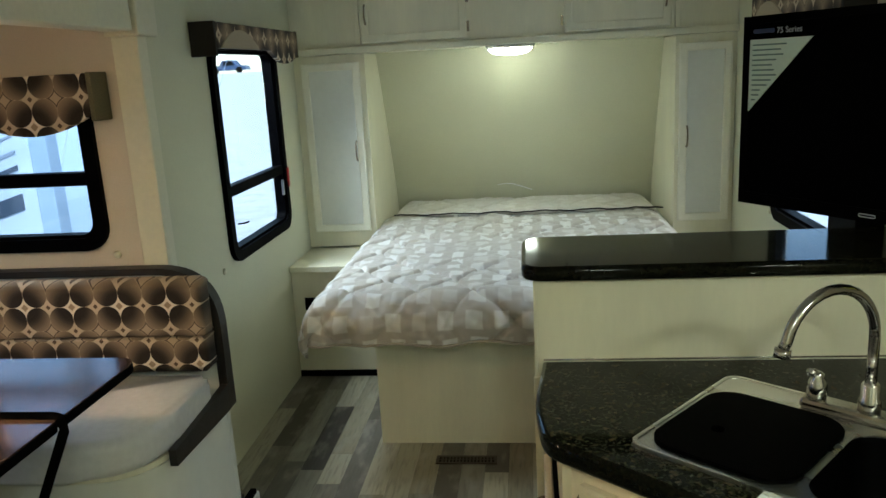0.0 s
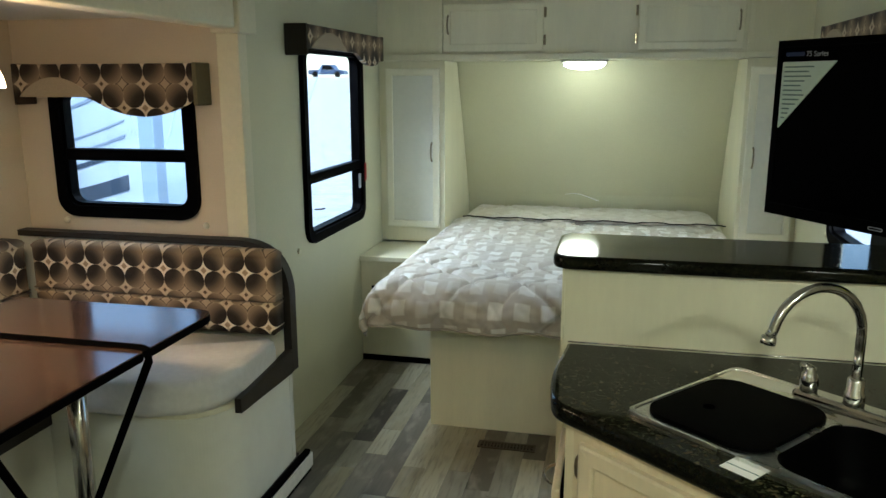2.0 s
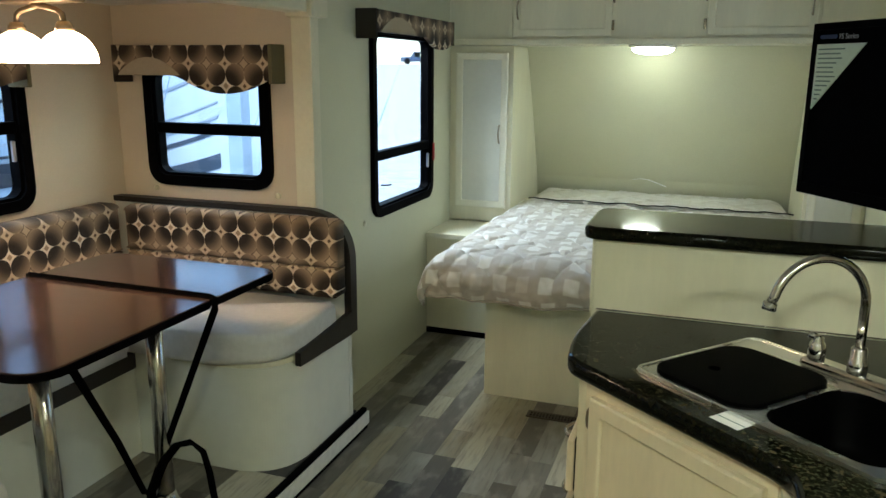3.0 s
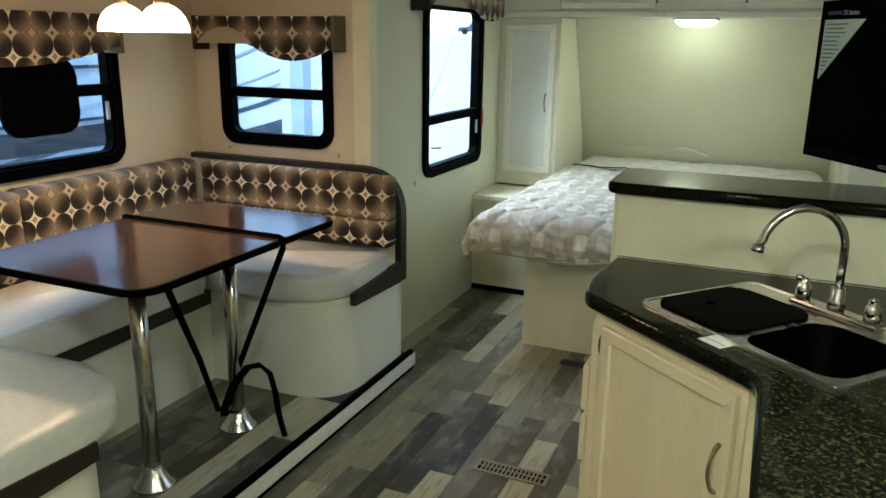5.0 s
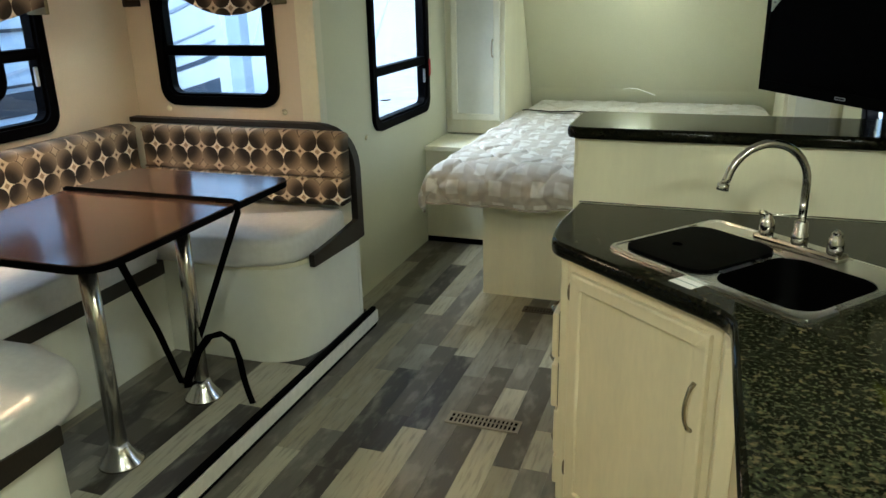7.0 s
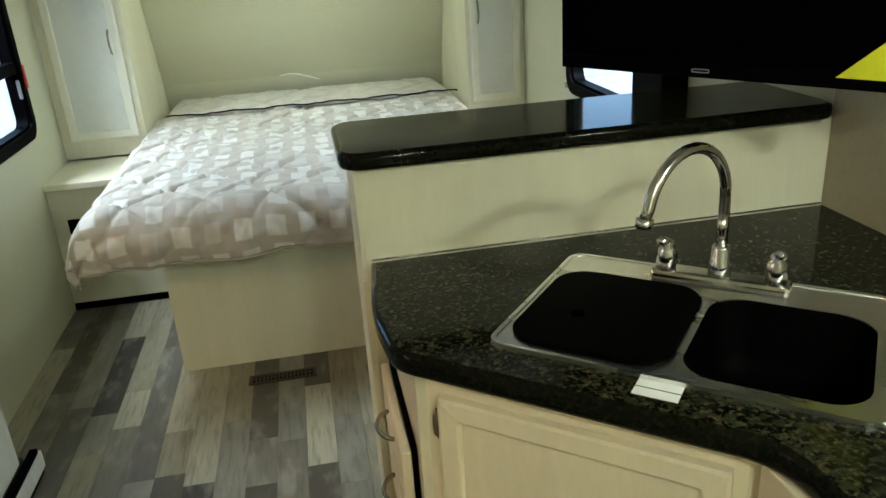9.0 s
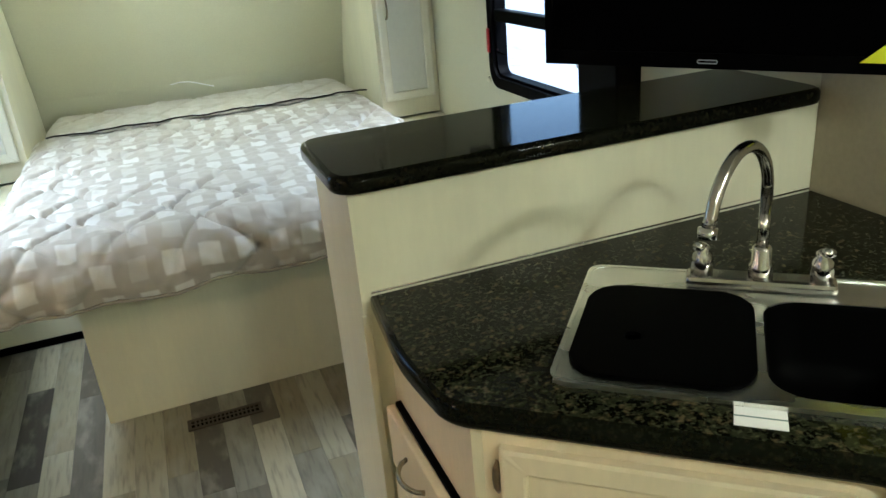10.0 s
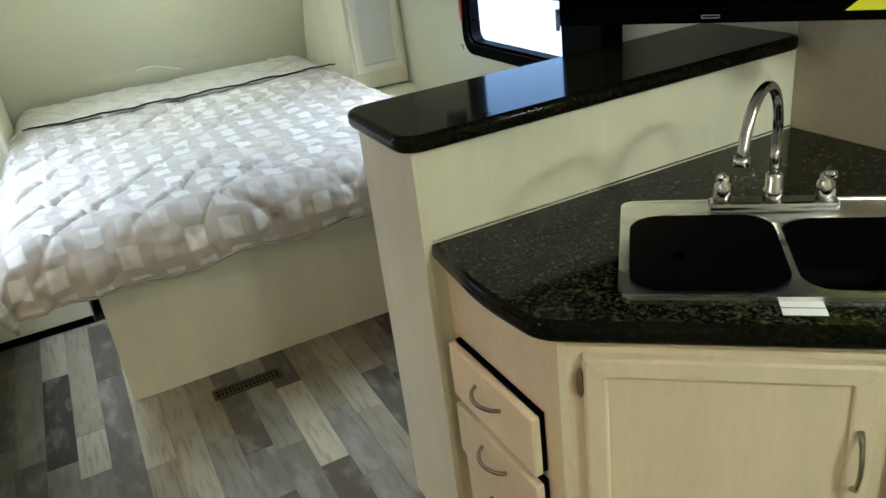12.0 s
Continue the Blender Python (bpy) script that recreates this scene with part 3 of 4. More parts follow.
def end_panel(y0, y1, s):
    ob = tagged(thing("bench_end_panel", -1.6, y0, SZ), "dark wood trimmed end panel with a rounded top corner", "panel", group="bench end panels")
    out = soften([(SX, 0.488), (SX, 1.01), (-0.978, 1.01), (-0.978, 0.488)], [0, 0, 0.22, 0], 12)
    inn = soften([(SX, 0.487), (SX, 0.986), (-1.01, 0.986), (-1.01, 0.487)], [0, 0, 0.19, 0], 12)
    bm = bmesh.new()
    prism(bm, out[1:] + list(reversed(inn[1:])), "y", y0 - 0.012, y1 + 0.012)
    part("edge_trim", bm, DARK_WOOD, ob)
    bm = bmesh.new()
    prism(bm, [(SX, SZ), (SX, 0.985)] + [(a - 0.001, b - 0.001) for a, b in inn[2:-1]] + [(-1.011, 0.487), (-1.001, 0.487), (-1.001, SZ)], "y", y0, y1)
    part("board", bm, BENCH, ob)
    ya, yb = (y0 - 0.44, y0 - 0.013) if s > 0 else (y1 + 0.013, y1 + 0.58)
    bm = bmesh.new()
    prism(bm, [(ya, 0.50), (ya, 0.552), (yb, 0.582), (yb, 0.485)] if s > 0 else [(ya, 0.485), (ya, 0.582), (yb, 0.552), (yb, 0.50)], "x", -1.002, -0.978)
    part("seat_rail", bm, DARK_WOOD, ob)


end_panel(3.33, 3.36, 1)
end_panel(0.94, 0.97, -1)

cov = bmesh.new()
prism(cov, round_rect(2.279, 2.634, 1.185, 1.49, 0.072), "x", SX + 0.014, SX + 0.036, 0.006)
tagged(part("window_pad", cov, BLACK), "black rounded pad fixed over the wide dinette window", "pad")

# table: two leaves on two chrome posts
TZ = 0.92
table = tagged(thing("dinette_table", -1.3, 2.3, SZ), "dark brown laminate dinette table in two leaves on chrome posts", "table")
for nm, y0, y1, rad in (("tabletop", 1.712, 2.344, [0.095, 0.095, 0.012, 0.012]), ("tabletop_leaf", 2.357, 2.715, [0.012, 0.012, 0.06, 0.06])):
    pts = [(-1.655, y0), (-0.949, y0), (-0.949, y1), (-1.655, y1)]
    bm = bmesh.new()
    prism(bm, soften(pts, rad, 8), "z", TZ - 0.004, TZ)
    top = part(nm, bm, TABLE_TOP, table)
    bm = bmesh.new()
    prism(bm, soften([(a - 0.002 if a < -1.4 else a + 0.002, b) for a, b in pts], rad, 8), "z", TZ - 0.026, TZ - 0.005, 0.003)
    part("edge_band", bm, BLACK, top)
for y in (1.996, 2.45):
    bm = bmesh.new()
    lathe(bm, [(0.028, SZ + 0.05), (0.028, TZ - 0.0265)], -1.26, y, 20)
    leg = part("leg", bm, CHROME, table, "polished chrome post", smooth=True)
    bm = bmesh.new()
    lathe(bm, [(0.075, SZ), (0.072, SZ + 0.006), (0.05, SZ + 0.03), (0.036, SZ + 0.055), (0.0285, SZ + 0.075)], -1.26, y, 24)
    part("floor_socket", bm, CHROME, leg, smooth=True)


def strap(label, pts, w=0.028, thick=0.004):
    return tagged(part("tie_strap", tube(bmesh.new(), pts, 0.01, flat=(w, thick)), STRAP), label, "strap", group="tie-down straps")


RING = (-1.375, 2.49, SZ + 0.012)
strap("black webbing strap over the table joint, down to the floor ring", [(-1.662, 2.3505, TZ - 0.03), (-1.664, 2.3505, TZ + 0.002), (-1.65, 2.3505, TZ + 0.0035), (-1.32, 2.3505, TZ + 0.0035), (-0.959, 2.3505, TZ + 0.0035), (-0.944, 2.3505, TZ + 0.002), (-0.942, 2.3505, TZ - 0.03), (-1.15, 2.42, 0.52), RING], 0.022)
strap("black webbing strap under the table", [(-1.00, 1.86, TZ - 0.036), (-1.19, 2.18, 0.50), (-1.39, 2.49, SZ + 0.014)], 0.022)
loop = [(-1.345, 2.47, SZ + 0.014), (-1.285, 2.405, 0.19), (-1.225, 2.405, 0.31), (-1.17, 2.41, 0.38), (-1.12, 2.42, 0.395), (-1.075, 2.42, 0.37), (-1.055, 2.42, 0.30), (-1.052, 2.43, 0.21), (-1.045, 2.44, 0.145), (-1.03, 2.435, SZ + 0.012)]
strap("loose end of a black webbing strap", loop, 0.03, 0.009)
bm = bmesh.new()
tube(bm, [(RING[0] + 0.016 * math.cos(a), RING[1], SZ + 0.02 + 0.016 * math.sin(a)) for a in np.linspace(0, 6.0, 14)], 0.004, 6)
tagged(part("floor_ring", bm, NICKEL, smooth=True), "small steel tie-down ring on the floor", "ring")

# pendant with two shades
lamp = tagged(thing("ceiling_lamp", -1.33, 2.2, SC), "two-shade lamp with glowing frosted glass bowls", "lamp")
part("ceiling_plate", boxes((-1.465, -1.205, 2.165, 2.235, 1.748, 1.768), bevel=0.006), BRONZE, lamp)
part("stem", boxes((-1.365, -1.305, 2.18, 2.22, 1.769, SC - 0.001), bevel=0.004), BRONZE, lamp)
for s in (-1, 1):
    cx = -1.335 + s * 0.083
    arm = part("arm", tube(bmesh.new(), [(-1.335 - s * 0.02, 2.2, 1.747), (-1.335 + s * 0.03, 2.2, 1.737), (-1.335 + s * 0.062, 2.2, 1.73), (cx - s * 0.004, 2.2, 1.72), (cx, 2.2, 1.695)], 0.008, 8), BRONZE, lamp, smooth=True)
    bm = bmesh.new()
    lathe(bm, [(0.016, 1.70), (0.022, 1.69), (0.026, 1.676)], cx, 2.2, 16)
    part("cap", bm, BRONZE, arm, smooth=True)
    bm = bmesh.new()
    prof = [(0.079 * math.cos(t), 1.592 + 0.086 * math.sin(t)) for t in np.linspace(0, math.pi / 2 - 0.2, 10)]
    lathe(bm, prof, cx, 2.2, 28, cap=False)
    shade = part("shade", bm, SHADE_GLOW, lamp, "glowing frosted glass bowl", smooth=True)
    bm = bmesh.new()
    lathe(bm, [(0.004, 1.600), (0.034, 1.606), (0.056, 1.614), (0.060, 1.622), (0.030, 1.640), (0.012, 1.655)], cx, 2.2, 24)
    part("bulb", bm, BULB_GLOW, shade, "bright bulb in the open bowl", smooth=True)


# ---- bedroom ----
def cabinet_door(name, m, w, h, parent, handle=None, hinges=0, material=CABINET, panel=CAB_PANEL):
    """Framed door: local x to the right, y into the cabinet, z up. handle: (x, z, length, upright)."""
    d = part(name, ring(bmesh.new(), [(0, 0), (w, 0), (w, h), (0, h)], [(0.042, 0.042), (w - 0.042, 0.042), (w - 0.042, h - 0.042), (0.042, h - 0.042)], "y", -0.02, -0.002), material, parent, local=True)
    d.matrix_basis = m
    WM[d] = WM[parent] @ m
    bmesh_ = bmesh.new()
    bmesh_.from_mesh(d.data)
    es = [e for e in bmesh_.edges if all(abs(v.co.y + 0.02) < 1e-5 for v in e.verts)]
    bmesh.ops.bevel(bmesh_, geom=es, offset=0.006, segments=2, profile=0.5, affect="EDGES")
    bmesh_.to_mesh(d.data)
    bmesh_.free()
    part("door_panel", boxes((0.040, w - 0.040, -0.011, -0.004, 0.040, h - 0.040)), panel, d, local=True)
    if handle:
        hx, hz, ln, up = handle
        pull(d, hx, -0.0215, hz, ln, up)
    for k in range(hinges):
        hz = h * (0.12 if k == 0 else 0.88)
        part("hinge", boxes((-0.008, 0.006, -0.024, -0.019, hz - 0.03, hz + 0.03), bevel=0.002), NICKEL, d, local=True)
    return d


def pull(parent, x, y, z, ln, upright, material=None):
    """An arched bar pull."""
    pts = []
    for i in range(13):
        s = i / 12
        a = (s - 0.5) * ln
        o = -0.028 * math.sin(math.pi * s) ** 0.6
        pts.append((x, y + o, z + a) if upright else (x + a, y + o, z))
    return part("handle", tube(bmesh.new(), pts, [0.0046 if 0.15 < i / 12 < 0.85 else 0.006 for i in range(13)], 8), material or NICKEL, parent, "curved metal bar pull", smooth=True, local=True)


def wardrobe(x0, x1, label, handle_x, side_x):
    ob = tagged(thing("wardrobe", x0, 5.19, 0.64), label, "wardrobe", group="bedside wardrobes")
    prof = [(5.19, 0.64), (5.19, 1.728), (5.545, 1.728), (5.785, 1.24), (5.955, 0.85), (6.0, 0.64)]
    bm = bmesh.new()
    prism(bm, prof, "x", x0, x1)
    part("body", bm, CABINET, ob)
    dx0, dx1 = handle_x
    cabinet_door("door", pose(dx0 - x0, -0.001, 0.09), dx1 - dx0, 0.955, ob, side_x, 0, DOOR)
    return ob


wardrobe(XL + 0.002, -0.785, "tall cream wardrobe with a narrow framed door", (-1.145, -0.815), (0.285, 0.465, 0.11, True))
wardrobe(0.895, XR - 0.002, "tall cream wardrobe with a narrow framed door", (0.915, 1.185), (0.04, 0.465, 0.11, True))


def bedside(x0, x1):
    ob = tagged(thing("bedside_cabinet", x0, 4.75, 0), "cream bedside cabinet with a flat shelf top", "cabinet", group="bedside cabinets")
    part("body", boxes((x0, x1, 4.77, 5.95, 0.0, 0.598)), CABINET, ob)
    part("shelf_top", boxes((x0, x1, 4.745, 5.188, 0.60, 0.632), bevel=0.004), CABINET, ob)
    part("toe_strip", boxes((x0 + 0.002, x1 - 0.002, 4.762, 4.769, 0.002, 0.035)), BLACK, ob)
    return ob


bedside(XL + 0.002, -0.66)
bedside(0.80, XR - 0.002)
tagged(part("power_outlet", boxes((-1.125, -1.045, 4.763, 4.769, 0.385, 0.455), bevel=0.002), BLACK), "black power outlet plate on the bedside cabinet", "outlet")

# overhead cabinets above the bed
ov = tagged(thing("overhead_cabinet", 0, 5.17, 1.73), "cream overhead cabinet with two framed lift doors above the bed", "cabinet")
bm = bmesh.new()
prism(bm, [(5.17, 1.732), (5.17, 2.078), (5.398, 2.078), (5.55, 1.732)], "x", XL + 0.002, XR - 0.002)
part("body", bm, CABINET, ov)
part("bottom_rail", boxes((XL + 0.003, XR - 0.003, 5.145, 5.169, 1.73, 1.764), bevel=0.003), CABINET, ov)
for x in (-0.82, 0.885):
    part("stile", boxes((x, x + 0.028, 5.158, 5.1695, 1.766, 2.076), bevel=0.002), CABINET, ov)
for x0, x1, hx in ((-0.785, -0.207, 0.03), (0.312, 0.865, 0.523)):
    d = cabinet_door("door", pose(x0, -0.001, 0.048), x1 - x0, 0.266, ov, (hx, 0.15, 0.10, True), 0, panel=CABINET)
    for hz in (0.06, 0.21):
        a = x1 - x0 + 0.006 if hx < 0.2 else -0.012
        part("hinge", boxes((a - 0.006, a + 0.008, -0.016, -0.001, hz - 0.028, hz + 0.028), bevel=0.003), NICKEL, d, local=True)

puck = tagged(thing("bed_light", 0.02, 5.29, 1.73), "round glowing dome light under the overhead cabinet", "lamp")
bm = bmesh.new()
lathe(bm, [(0.135, 1.729), (0.135, 1.718), (0.125, 1.714)], 0.02, 5.29, 32)
part("rim", bm, surface("white_plastic", (0.8, 0.79, 0.75), 0.4), puck, smooth=True)
bm = bmesh.new()
lathe(bm, [(0.122, 1.7135), (0.115, 1.698), (0.09, 1.684), (0.05, 1.677), (0.01, 1.675)], 0.02, 5.29, 32)
part("lens", bm, PUCK_GLOW, puck, "glowing frosted lens", smooth=True)

# bed
bed = tagged(thing("bed", -0.58, 3.99, 0), "cream box bed with a plain front panel", "bed")
part("front_panel", boxes((-0.585, 0.60, 3.99, 4.005, 0.0, 0.535)), CABINET, bed)
part("box", boxes((-0.583, 0.60, 4.006, 5.9, 0.0, 0.535)), CABINET, bed)
part("platform", boxes((-0.74, 0.86, 3.86, 5.9, 0.537, 0.552)), CABINET, bed)
bm = boxes((-0.75, 0.87, 3.80, 5.92, 0.554, 0.72))
bmesh.ops.bevel(bm, geom=bm.edges[:], offset=0.05, segments=4, profile=0.5, affect="EDGES")
tagged(part("mattress", bm, MATTRESS, smooth=True), "mattress covered by the quilt", "mattress")


def drape(s, half, fall, r):
    """Across an edge: how far out and how far down, from the arc length past the middle."""
    a = abs(s)
    flat = half - r
    if a <= flat:
        return s, 0.0
    a -= flat
    q = r * math.pi / 2
    if a < q:
        return math.copysign(flat + r * math.sin(a / r), s), r * (1 - math.cos(a / r))
    return math.copysign(half - 0.15 * (a - q), s), r + (a - q) * 0.995


def quilt(name, x0, x1, y0, y1, zt, fall_side, fall_front, seed, label, puff=0.012):
    """A padded cover that lies on the mattress and hangs over its sides and front."""
    bm = bmesh.new()
    uvl = bm.loops.layers.uv.new("uv")
    half, r = (x1 - x0) / 2, 0.12
    arc = half - r + r * math.pi / 2 + fall_side
    fa = r * math.pi / 2 + fall_front if fall_front else 0
    nx, ny = 240, max(24, int((y1 - y0 + fa) / 0.009))
    grid = []
    for j in range(ny + 1):
        row = []
        t = -fa + (y1 - y0 - (r if fall_front else 0) + fa) * j / ny
        for i in range(nx + 1):
            s = -arc + 2 * arc * i / nx
            dx, dz = drape(s, half, fall_side, r)
            if t >= 0 or not fall_front:
                y, dy = y0 + (r if fall_front else 0) + t, 0.0
            else:
                q = -t
                if q < r * math.pi / 2:
                    y, dy = y0 + r - r * math.sin(q / r), r * (1 - math.cos(q / r))
                else:
                    q -= r * math.pi / 2
                    y, dy = y0 + 0.30 * q, r + q * 0.95
            down = (dz ** 3 + dy ** 3) ** (1 / 3) if dz and dy else dz + dy
            p = Vector((s * 5.5, t * 5.5, seed))
            wob = 0.32 * puff * noise.noise(p * 1.2) + 0.22 * puff * noise.noise(p * 2.7) + 0.16 * puff * noise.noise(p * 6.0)
            w1 = 0.07 * noise.noise(Vector((s * 3, t * 3, 9.0)))
            d1 = abs(((s + 0.8 * t + w1) / 0.27) % 1.0 - 0.5) * 0.27
            d2 = abs(((s - 0.8 * t + w1) / 0.27) % 1.0 - 0.5) * 0.27
            pull_in = 0.14 + 0.86 * max(0.0, min(1.0, 0.5 + 1.5 * noise.noise(Vector((s * 2.2, t * 2.2, seed + 5)))))
            qs = -0.85 * puff * pull_in * (math.exp(-(d1 / 0.013) ** 2) + math.exp(-(d2 / 0.013) ** 2))
            fold = 0.024 * noise.noise(Vector((s * 6, t * 6, seed + 3))) * min(1, down / 0.1)
            hem = 0.02 * noise.noise(Vector((s * 4, seed, t * 4))) * min(1, down / 0.2)
            out = wob + qs + 0.004
            fr, sd = min(1.0, dy / 0.10), min(1.0, dz / 0.10)
            v = bm.verts.new(((x0 + x1) / 2 + dx + math.copysign(fold + 0.8 * sd * out, s) * (1 if dz > 0.02 else 0), y - (abs(fold) + 1.6 * out) * fr, zt + out * (1 - 0.8 * max(fr, sd)) - down + hem))
            row.append((v, s, t))
        grid.append(row)
    for j in range(ny):
        for i in range(nx):
            c = (grid[j][i], grid[j][i + 1], grid[j + 1][i + 1], grid[j + 1][i])
            f = bm.faces.new([k[0] for k in c])
            for lp, k in zip(f.loops, c):
                lp[uvl].uv = (k[1], k[2])
    hem_line = [tuple(k[0].co + Vector((0, -0.003, -0.003))) for k in grid[0][::3]]
    ob = tagged(part(name, bm, QUILT if fall_front else QUILT_BACK, smooth=True), label, "quilt")
    if fall_front:
        part("hem", tube(bmesh.new(), hem_line, 0.006, 6), QUILT_HEM, ob, "stitched taupe hem", smooth=True)
    sol = ob.modifiers.new("thickness", "SOLIDIFY")
    sol.thickness, sol.offset = 0.012, -1
    return ob


quilt("quilt", -0.83, 0.90, 3.735, 5.42, 0.75, 0.08, 0.07, 2.0, "beige quilt with a pale woven-strip print on the bed", 0.034)
fold_end = quilt("folded_quilt", -0.772, 0.882, 5.40, 5.93, 0.764, 0.0, 0, 7.0, "turned head end of the beige printed quilt", 0.018)
# wavy black cord draws the thin dark line at the fold
part_y = [(-0.715 + 1.59 * i / 40, 5.398 + 0.004 * math.sin(i * 1.3), 0.770 + 0.0035 * math.sin(i * 0.9) + 0.002 * math.sin(i * 2.3)) for i in range(41)]
part("fold_cord", tube(bmesh.new(), part_y, 0.0042, 6), STRAP, fold_end, "thin dark cord along the fold", smooth=True)
tagged(part("plastic_strip", tube(bmesh.new(), [(-0.10, 5.86, 0.865), (-0.05, 5.84, 0.875), (0.0, 5.83, 0.872), (0.07, 5.82, 0.85), (0.12, 5.80, 0.835)], 0.006, flat=(0.022, 0.003)), PAPER), "shiny strip of clear wrapping on the bed head", "wrapping")


# ---- kitchen ----
HY0, HY1 = 2.685, 2.975
hw = tagged(thing("half_wall", 0.107, HY0, 0), "cream half wall between the kitchen and the bed", "half wall", kind="structure")
part("core", boxes((0.112, XR - 0.001, HY0, HY1, 0.0, 1.116)), CABINET, hw)
part("end_board", boxes((0.104, 0.1115, HY0 - 0.002, HY1 + 0.002, 0.0, 1.116)), CABINET, hw)
part("corner_bead", boxes((0.100, 0.118, HY0 - 0.007, HY0 - 0.0025, 0.0, 0.868), bevel=0.002), CABINET, hw)
bar_edge = soften([(0.076, 2.655), (1.203, 2.655), (1.203, 3.0), (0.076, 3.0)], [0.06, 0.05, 0.05, 0.06], 8)


def inset(pts, d):
    """An outline moved inwards by d, corner by corner."""
    out, n = [], len(pts)
    for i in range(n):
        p, q, r = Vector(pts[i - 1]), Vector(pts[i]), Vector(pts[(i + 1) % n])
        e1, e2 = (q - p).normalized(), (r - q).normalized()
        n1, n2 = Vector((-e1.y, e1.x)), Vector((-e2.y, e2.x))
        k = (n1 + n2) / max(0.4, 1 + n1.dot(n2))
        out.append(tuple(q + k * d))
    return out


def nosing(bm, pts, z0, z1):
    """The rounded front edge of a laminate top."""
    rows = []
    for d, z in ((0.012, z0), (0.003, z0 + 0.003), (0.0, z0 + 0.010), (0.0, z1 - 0.011), (0.0035, z1 - 0.0035), (0.012, z1 - 0.0002)):
        rows.append([bm.verts.new((x, y, z)) for x, y in inset(pts, d)])
    for lo, hi in zip(rows, rows[1:]):
        for i in range(len(lo)):
            bm.faces.new((lo[i], lo[(i + 1) % len(lo)], hi[(i + 1) % len(lo)], hi[i]))
    return bm


bar = tagged(thing("bar_top", 0.6, 2.8, 1.118), "dark speckled granite laminate bar top on the half wall", "counter")
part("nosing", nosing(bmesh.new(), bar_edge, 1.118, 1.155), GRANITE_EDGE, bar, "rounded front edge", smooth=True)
part("slab", prism(bmesh.new(), inset(bar_edge, 0.0118), "z", 1.119, 1.155), GRANITE, bar)

U, V = Vector((0.765, -0.644)), Vector((0.644, 0.765))
SO = Vector((0.280, 2.247))      # corner of the sink


def uv(a, b):
    p = SO + U * a + V * b
    return (p.x, p.y)


SINK = basis(SO.x, SO.y, 0.91, U.x, U.y)
YE = 0.90
edge = soften([(0.122, 2.683), (0.098, 2.44), (0.115, 2.272), (0.582, 1.876), (0.592, YE), (XR - 0.001, YE), (XR - 0.001, 2.683)], [0.0, 0.07, 0.04, 0.06, 0, 0, 0], 8)
SW, SD = 0.585, 0.41           # sink
bowls = [(0.019, 0.283, 0.022, 0.318), (0.302, 0.566, 0.022, 0.318)]

counter = tagged(thing("worktop", 0.6, 2.2, 0.868), "dark speckled granite laminate worktop with a drop-in sink", "worktop")
opening = [uv(a, b) for a, b in ((0.012, 0.016), (SW - 0.012, 0.016), (SW - 0.012, SD - 0.02), (0.012, SD - 0.02))]
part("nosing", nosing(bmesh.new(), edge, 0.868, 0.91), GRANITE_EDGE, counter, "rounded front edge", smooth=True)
bm = bmesh.new()
loops = []
for pts in (inset(edge, 0.0118), opening):
    vs = [bm.verts.new((x, y, 0.91)) for x, y in pts]
    loops += [bm.edges.new((vs[i], vs[(i + 1) % len(vs)])) for i in range(len(vs))]
bmesh.ops.triangle_fill(bm, edges=loops, use_beauty=True)
ex = bmesh.ops.extrude_face_region(bm, geom=bm.faces[:])
bmesh.ops.translate(bm, verts=[g for g in ex["geom"] if isinstance(g, bmesh.types.BMVert)], vec=(0, 0, -0.04))
part("slab", bm, GRANITE, counter)

# sealing bead made of chrome to put glints along the joint
part("caulk_bead", tube(bmesh.new(), [(0.125, 2.6805, 0.9125), (0.65, 2.6805, 0.9125), (1.20, 2.6805, 0.9125)], 0.0022, 6), CHROME, counter, "thin glossy sealing bead", smooth=True)
sink = tagged(thing("kitchen_sink", m=SINK), "double bowl stainless sink with dark bowls", "sink")
bm = bmesh.new()
# rim plate with two bowl openings: strips around rounded openings
for (a0, a1, b0, b1), (c0, c1) in zip(bowls, ((0.0, 0.29), (0.29, SW))):
    inner = round_rect(a0, a1, b0, b1, 0.06, 9)
    cell = []
    for x, y in inner:
        cx, cy = (a0 + a1) / 2, (b0 + b1) / 2
        dx, dy = x - cx, y - cy
        k = min((c1 - cx) / dx if dx > 1e-6 else (c0 - cx) / dx if dx < -1e-6 else 1e9, (SD - cy) / dy if dy > 1e-6 else (0 - cy) / dy if dy < -1e-6 else 1e9)
        cell.append((cx + dx * k, cy + dy * k))
    ring(bm, cell, inner, "z", 0.001, 0.006)
part("rim", bm, STEEL, sink, local=True)
part("rim_lip", ring(bmesh.new(), round_rect(-0.006, SW + 0.006, -0.006, SD + 0.006, 0.03), round_rect(0.002, SW - 0.002, 0.002, SD - 0.002, 0.025), "z", 0.0005, 0.0085), STEEL, sink, local=True)
# one even near-black for both bowls and the cover
DARKBOWL = surface("near_black_sink", (0.0008, 0.0008, 0.0008), 0.5, spread=0.1, scale=40, bump=0.02)
